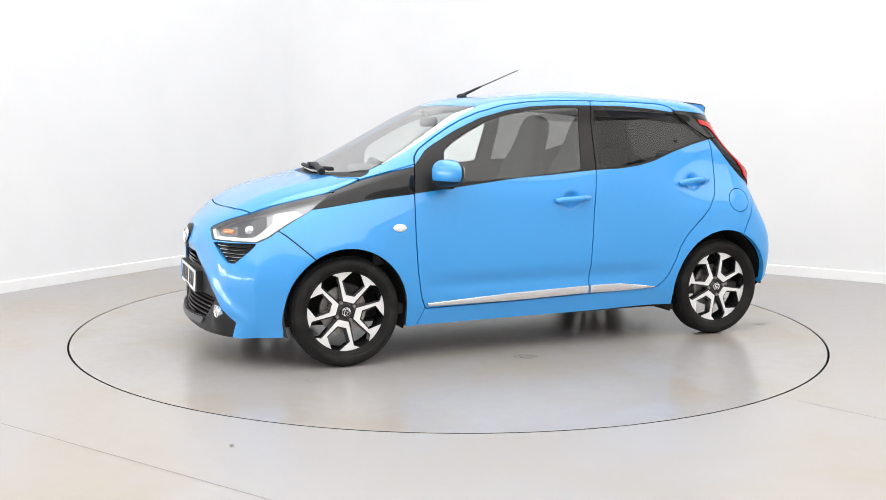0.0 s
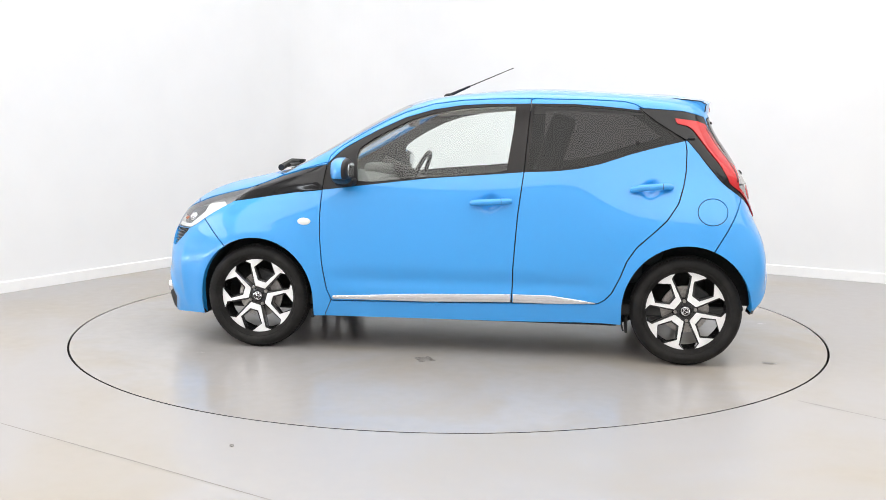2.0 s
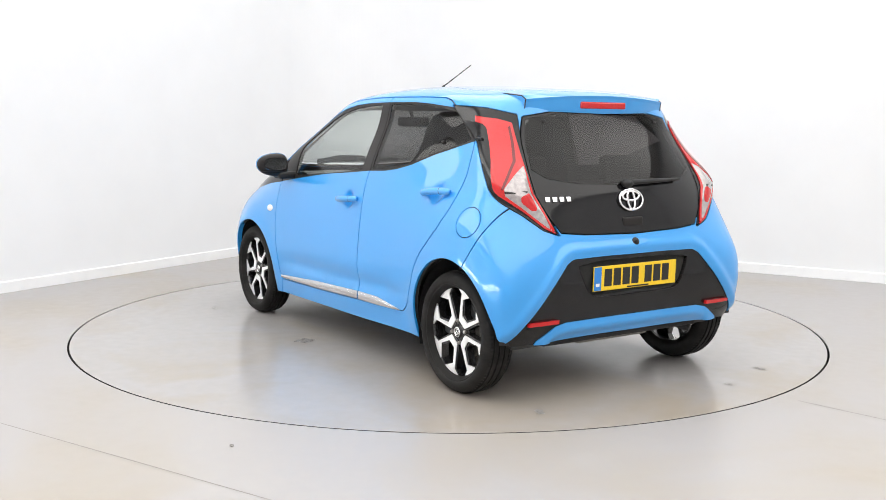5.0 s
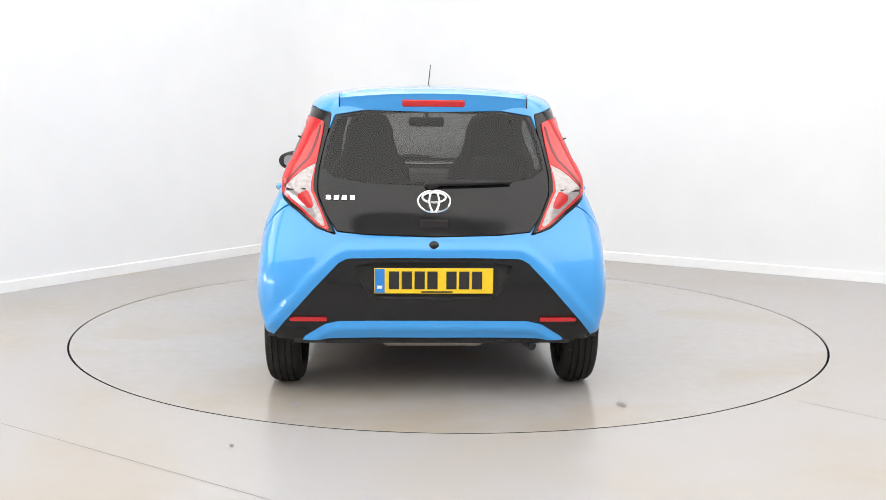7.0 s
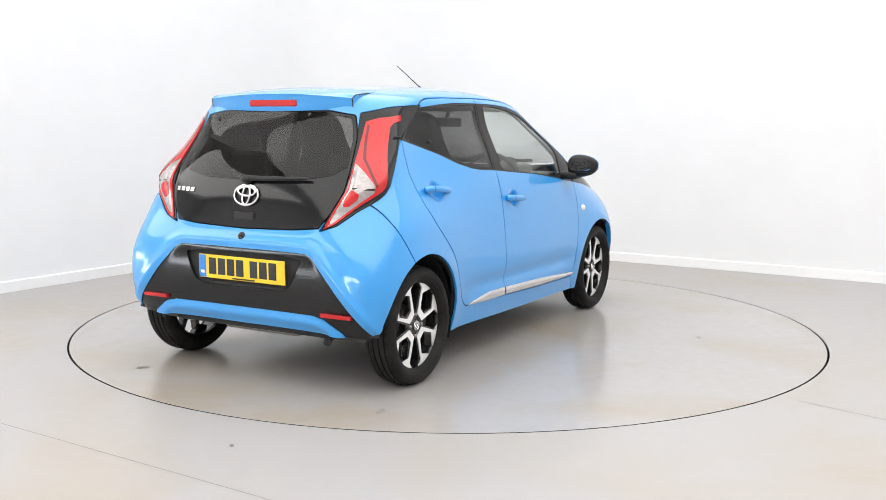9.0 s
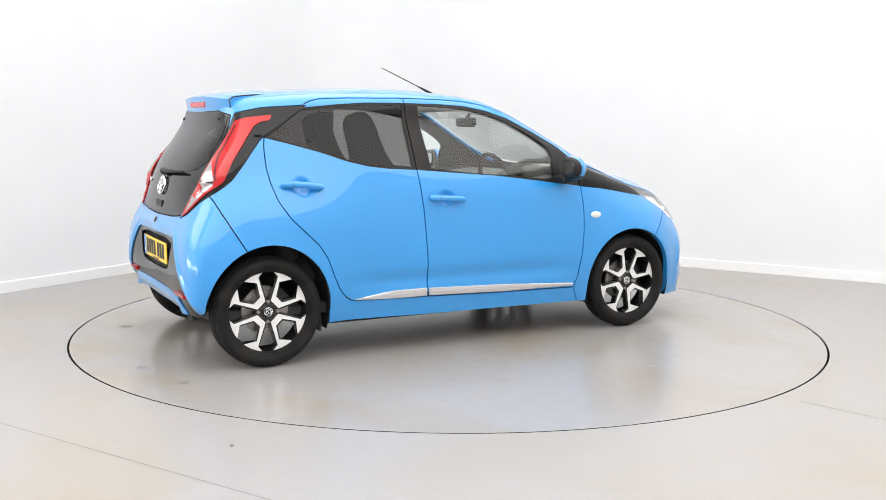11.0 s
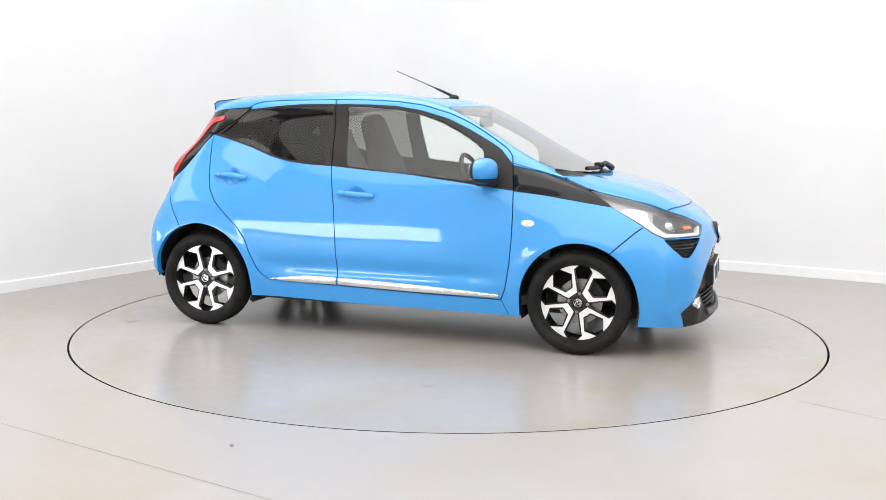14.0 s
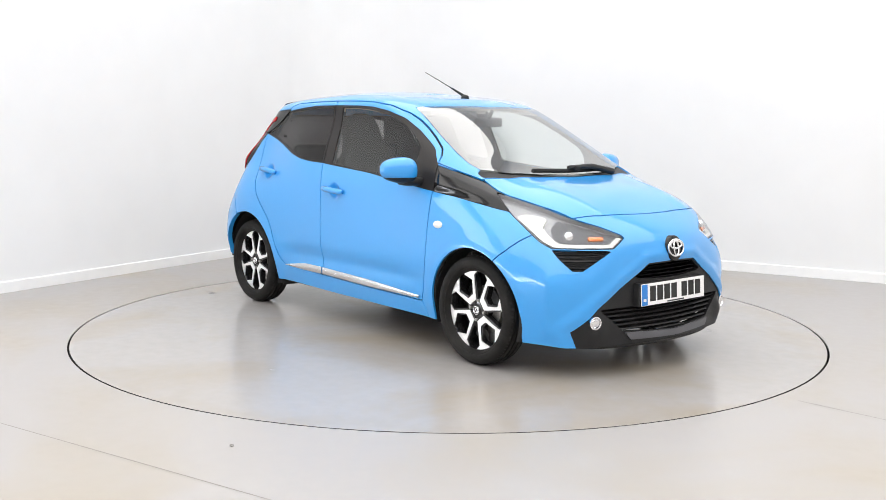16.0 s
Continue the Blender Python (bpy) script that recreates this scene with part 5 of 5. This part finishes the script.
def build_cabin():
    for y in (.33, -.33):
        seat = new("front_seat")
        seat.parent = CAR
        seat["label"] = "charcoal fabric front seat"
        bm = bmesh.new()
        cushion(bm, -.25, .25, y - .24, y + .24, .38, .54, .06)
        part("seat_cushion", bm, SEAT, seat, "", True)
        bm = bmesh.new()
        m = Matrix.Translation((-.24, y, .50)) @ pose(0, 0, 0, 0, -18, 0)
        half = [(.22, 0), (.235, .20), (.235, .40), (.215, .53), (.155, .61), (.135, .68), (.125, .76), (.095, .825), (.04, .85)]
        b = bmesh.new()
        prism(b, half + [(-a, z) for a, z in half[::-1]], -.06, .06)
        bmesh.ops.bevel(b, geom=[e for e in b.edges if abs(e.verts[0].co.y - e.verts[1].co.y) < 1e-6], offset=.035, segments=3, profile=.5, affect="EDGES")
        b.transform(m @ pose(0, 0, 0, 0, 0, 90))
        me = bpy.data.meshes.new("tmp")
        b.to_mesh(me)
        b.free()
        bm.from_mesh(me)
        bpy.data.meshes.remove(me)
        part("seat_back", bm, SEAT, seat, "charcoal seat back with fixed headrest", True)
    bench = new("rear_bench")
    bench.parent = CAR
    bench["label"] = "charcoal fabric rear bench"
    bm = bmesh.new()
    cushion(bm, -.95, -.50, -.60, .60, .40, .55, .05)
    part("bench_cushion", bm, SEAT, bench, "", True)
    bm = bmesh.new()
    cushion(bm, -.06, .06, -.60, .60, 0, .48, .05, Matrix.Translation((-.98, 0, .50)) @ pose(0, 0, 0, 0, -14, 0))
    part("bench_back", bm, SEAT, bench, "", True)
    for y in (.32, -.32):
        bm = bmesh.new()
        cushion(bm, -1.14, -1.07, y - .13, y + .13, .96, 1.10, .03)
        part("bench_headrest", bm, SEAT, bench, "", True)
    dash = new("dashboard")
    dash.parent = CAR
    dash["label"] = "grey moulded dashboard"
    bm = bmesh.new()
    prof = [(.98, .90), (.92, .945), (.75, .945), (.62, .925), (.57, .87), (.56, .72), (.62, .55), (.98, .50)]
    rows = [[bm.verts.new((x - .03 * (1 - (y / .62) ** 2) * (x < .9), y, z)) for x, z in prof] for y in np.linspace(-.62, .62, 13)]
    for a, b in zip(rows, rows[1:]):
        for i in range(len(prof)):
            bm.faces.new((a[i], a[(i + 1) % len(prof)], b[(i + 1) % len(prof)], b[i]))
    bm.faces.new(rows[0])
    bm.faces.new(rows[-1][::-1])
    bmesh.ops.recalc_face_normals(bm, faces=bm.faces[:])
    bmesh.ops.bevel(bm, geom=[e for e in bm.edges if len(e.link_faces) == 2 and e.calc_face_angle() > .3], offset=.012, segments=2, affect="EDGES")
    part("dash_top", bm, DASH, dash, "", True)
    bm = bmesh.new()
    box(bm, .60, .80, -.46, -.24, .93, 1.00, .03, 3)
    part("instrument_hood", bm, DASH, dash, "", True)
    bm = bmesh.new()
    m = Matrix.Translation((.46, -.34, .90)) @ pose(0, 0, 0, 0, -24, 0)
    tube(bm, [m @ Vector((0, .185 * math.cos(a * .19635), .185 * math.sin(a * .19635))) for a in range(32)], .014, 10, True)
    tube(bm, [m @ Vector((0, -.18, 0)), m @ Vector((.03, 0, 0)), m @ Vector((0, .18, 0))], .016, 8)
    tube(bm, [m @ Vector((.03, 0, 0)), m @ Vector((0, 0, -.18))], .016, 8)
    tube(bm, [m @ Vector((.02, 0, 0)), m @ Vector((.25, 0, 0))], .05, 12)
    part("steering_wheel", bm, BLACK_SATIN, dash, "black three-spoke steering wheel", True)
    mirror = new("rear_view_mirror")
    mirror.parent = CAR
    mirror["label"] = "dark rear-view mirror"
    bm = bmesh.new()
    box(bm, .405, .44, -.115, .115, 1.235, 1.295, .018, 3)
    part("housing", bm, BLACK_SATIN, mirror, "", True)
    bm = bmesh.new()
    tube(bm, [(.43, 0, 1.29), (.46, 0, 1.335)], .012, 8)
    part("stalk", bm, BLACK_SATIN, mirror, "", True)
    bm = bmesh.new()
    box(bm, -1.42, -1.12, -.50, .50, .925, .945, .008, 2)
    part("parcel_shelf", bm, LINING, CAR, "dark parcel shelf")
    bm = bmesh.new()
    box(bm, -1.45, .95, -.68, .68, .24, .30, .01, 1)
    part("cabin_floor", bm, LINING, CAR, "dark cabin carpet")


build_cabin()


# ---- the turntable and the car turn ----
def motions():
    times = [0.5 * k for k in range(33)]
    walk(TABLE, [(t, pose(0, 0, 0, 0, 0, TURN + RATE * t)) for t in times])
    walk(CAR, [(t, pose(0, 0, 0.0005, 0, 0, TURN + RATE * t) @ Matrix.Translation((*SHIFT, 0))) for t in times])


motions()
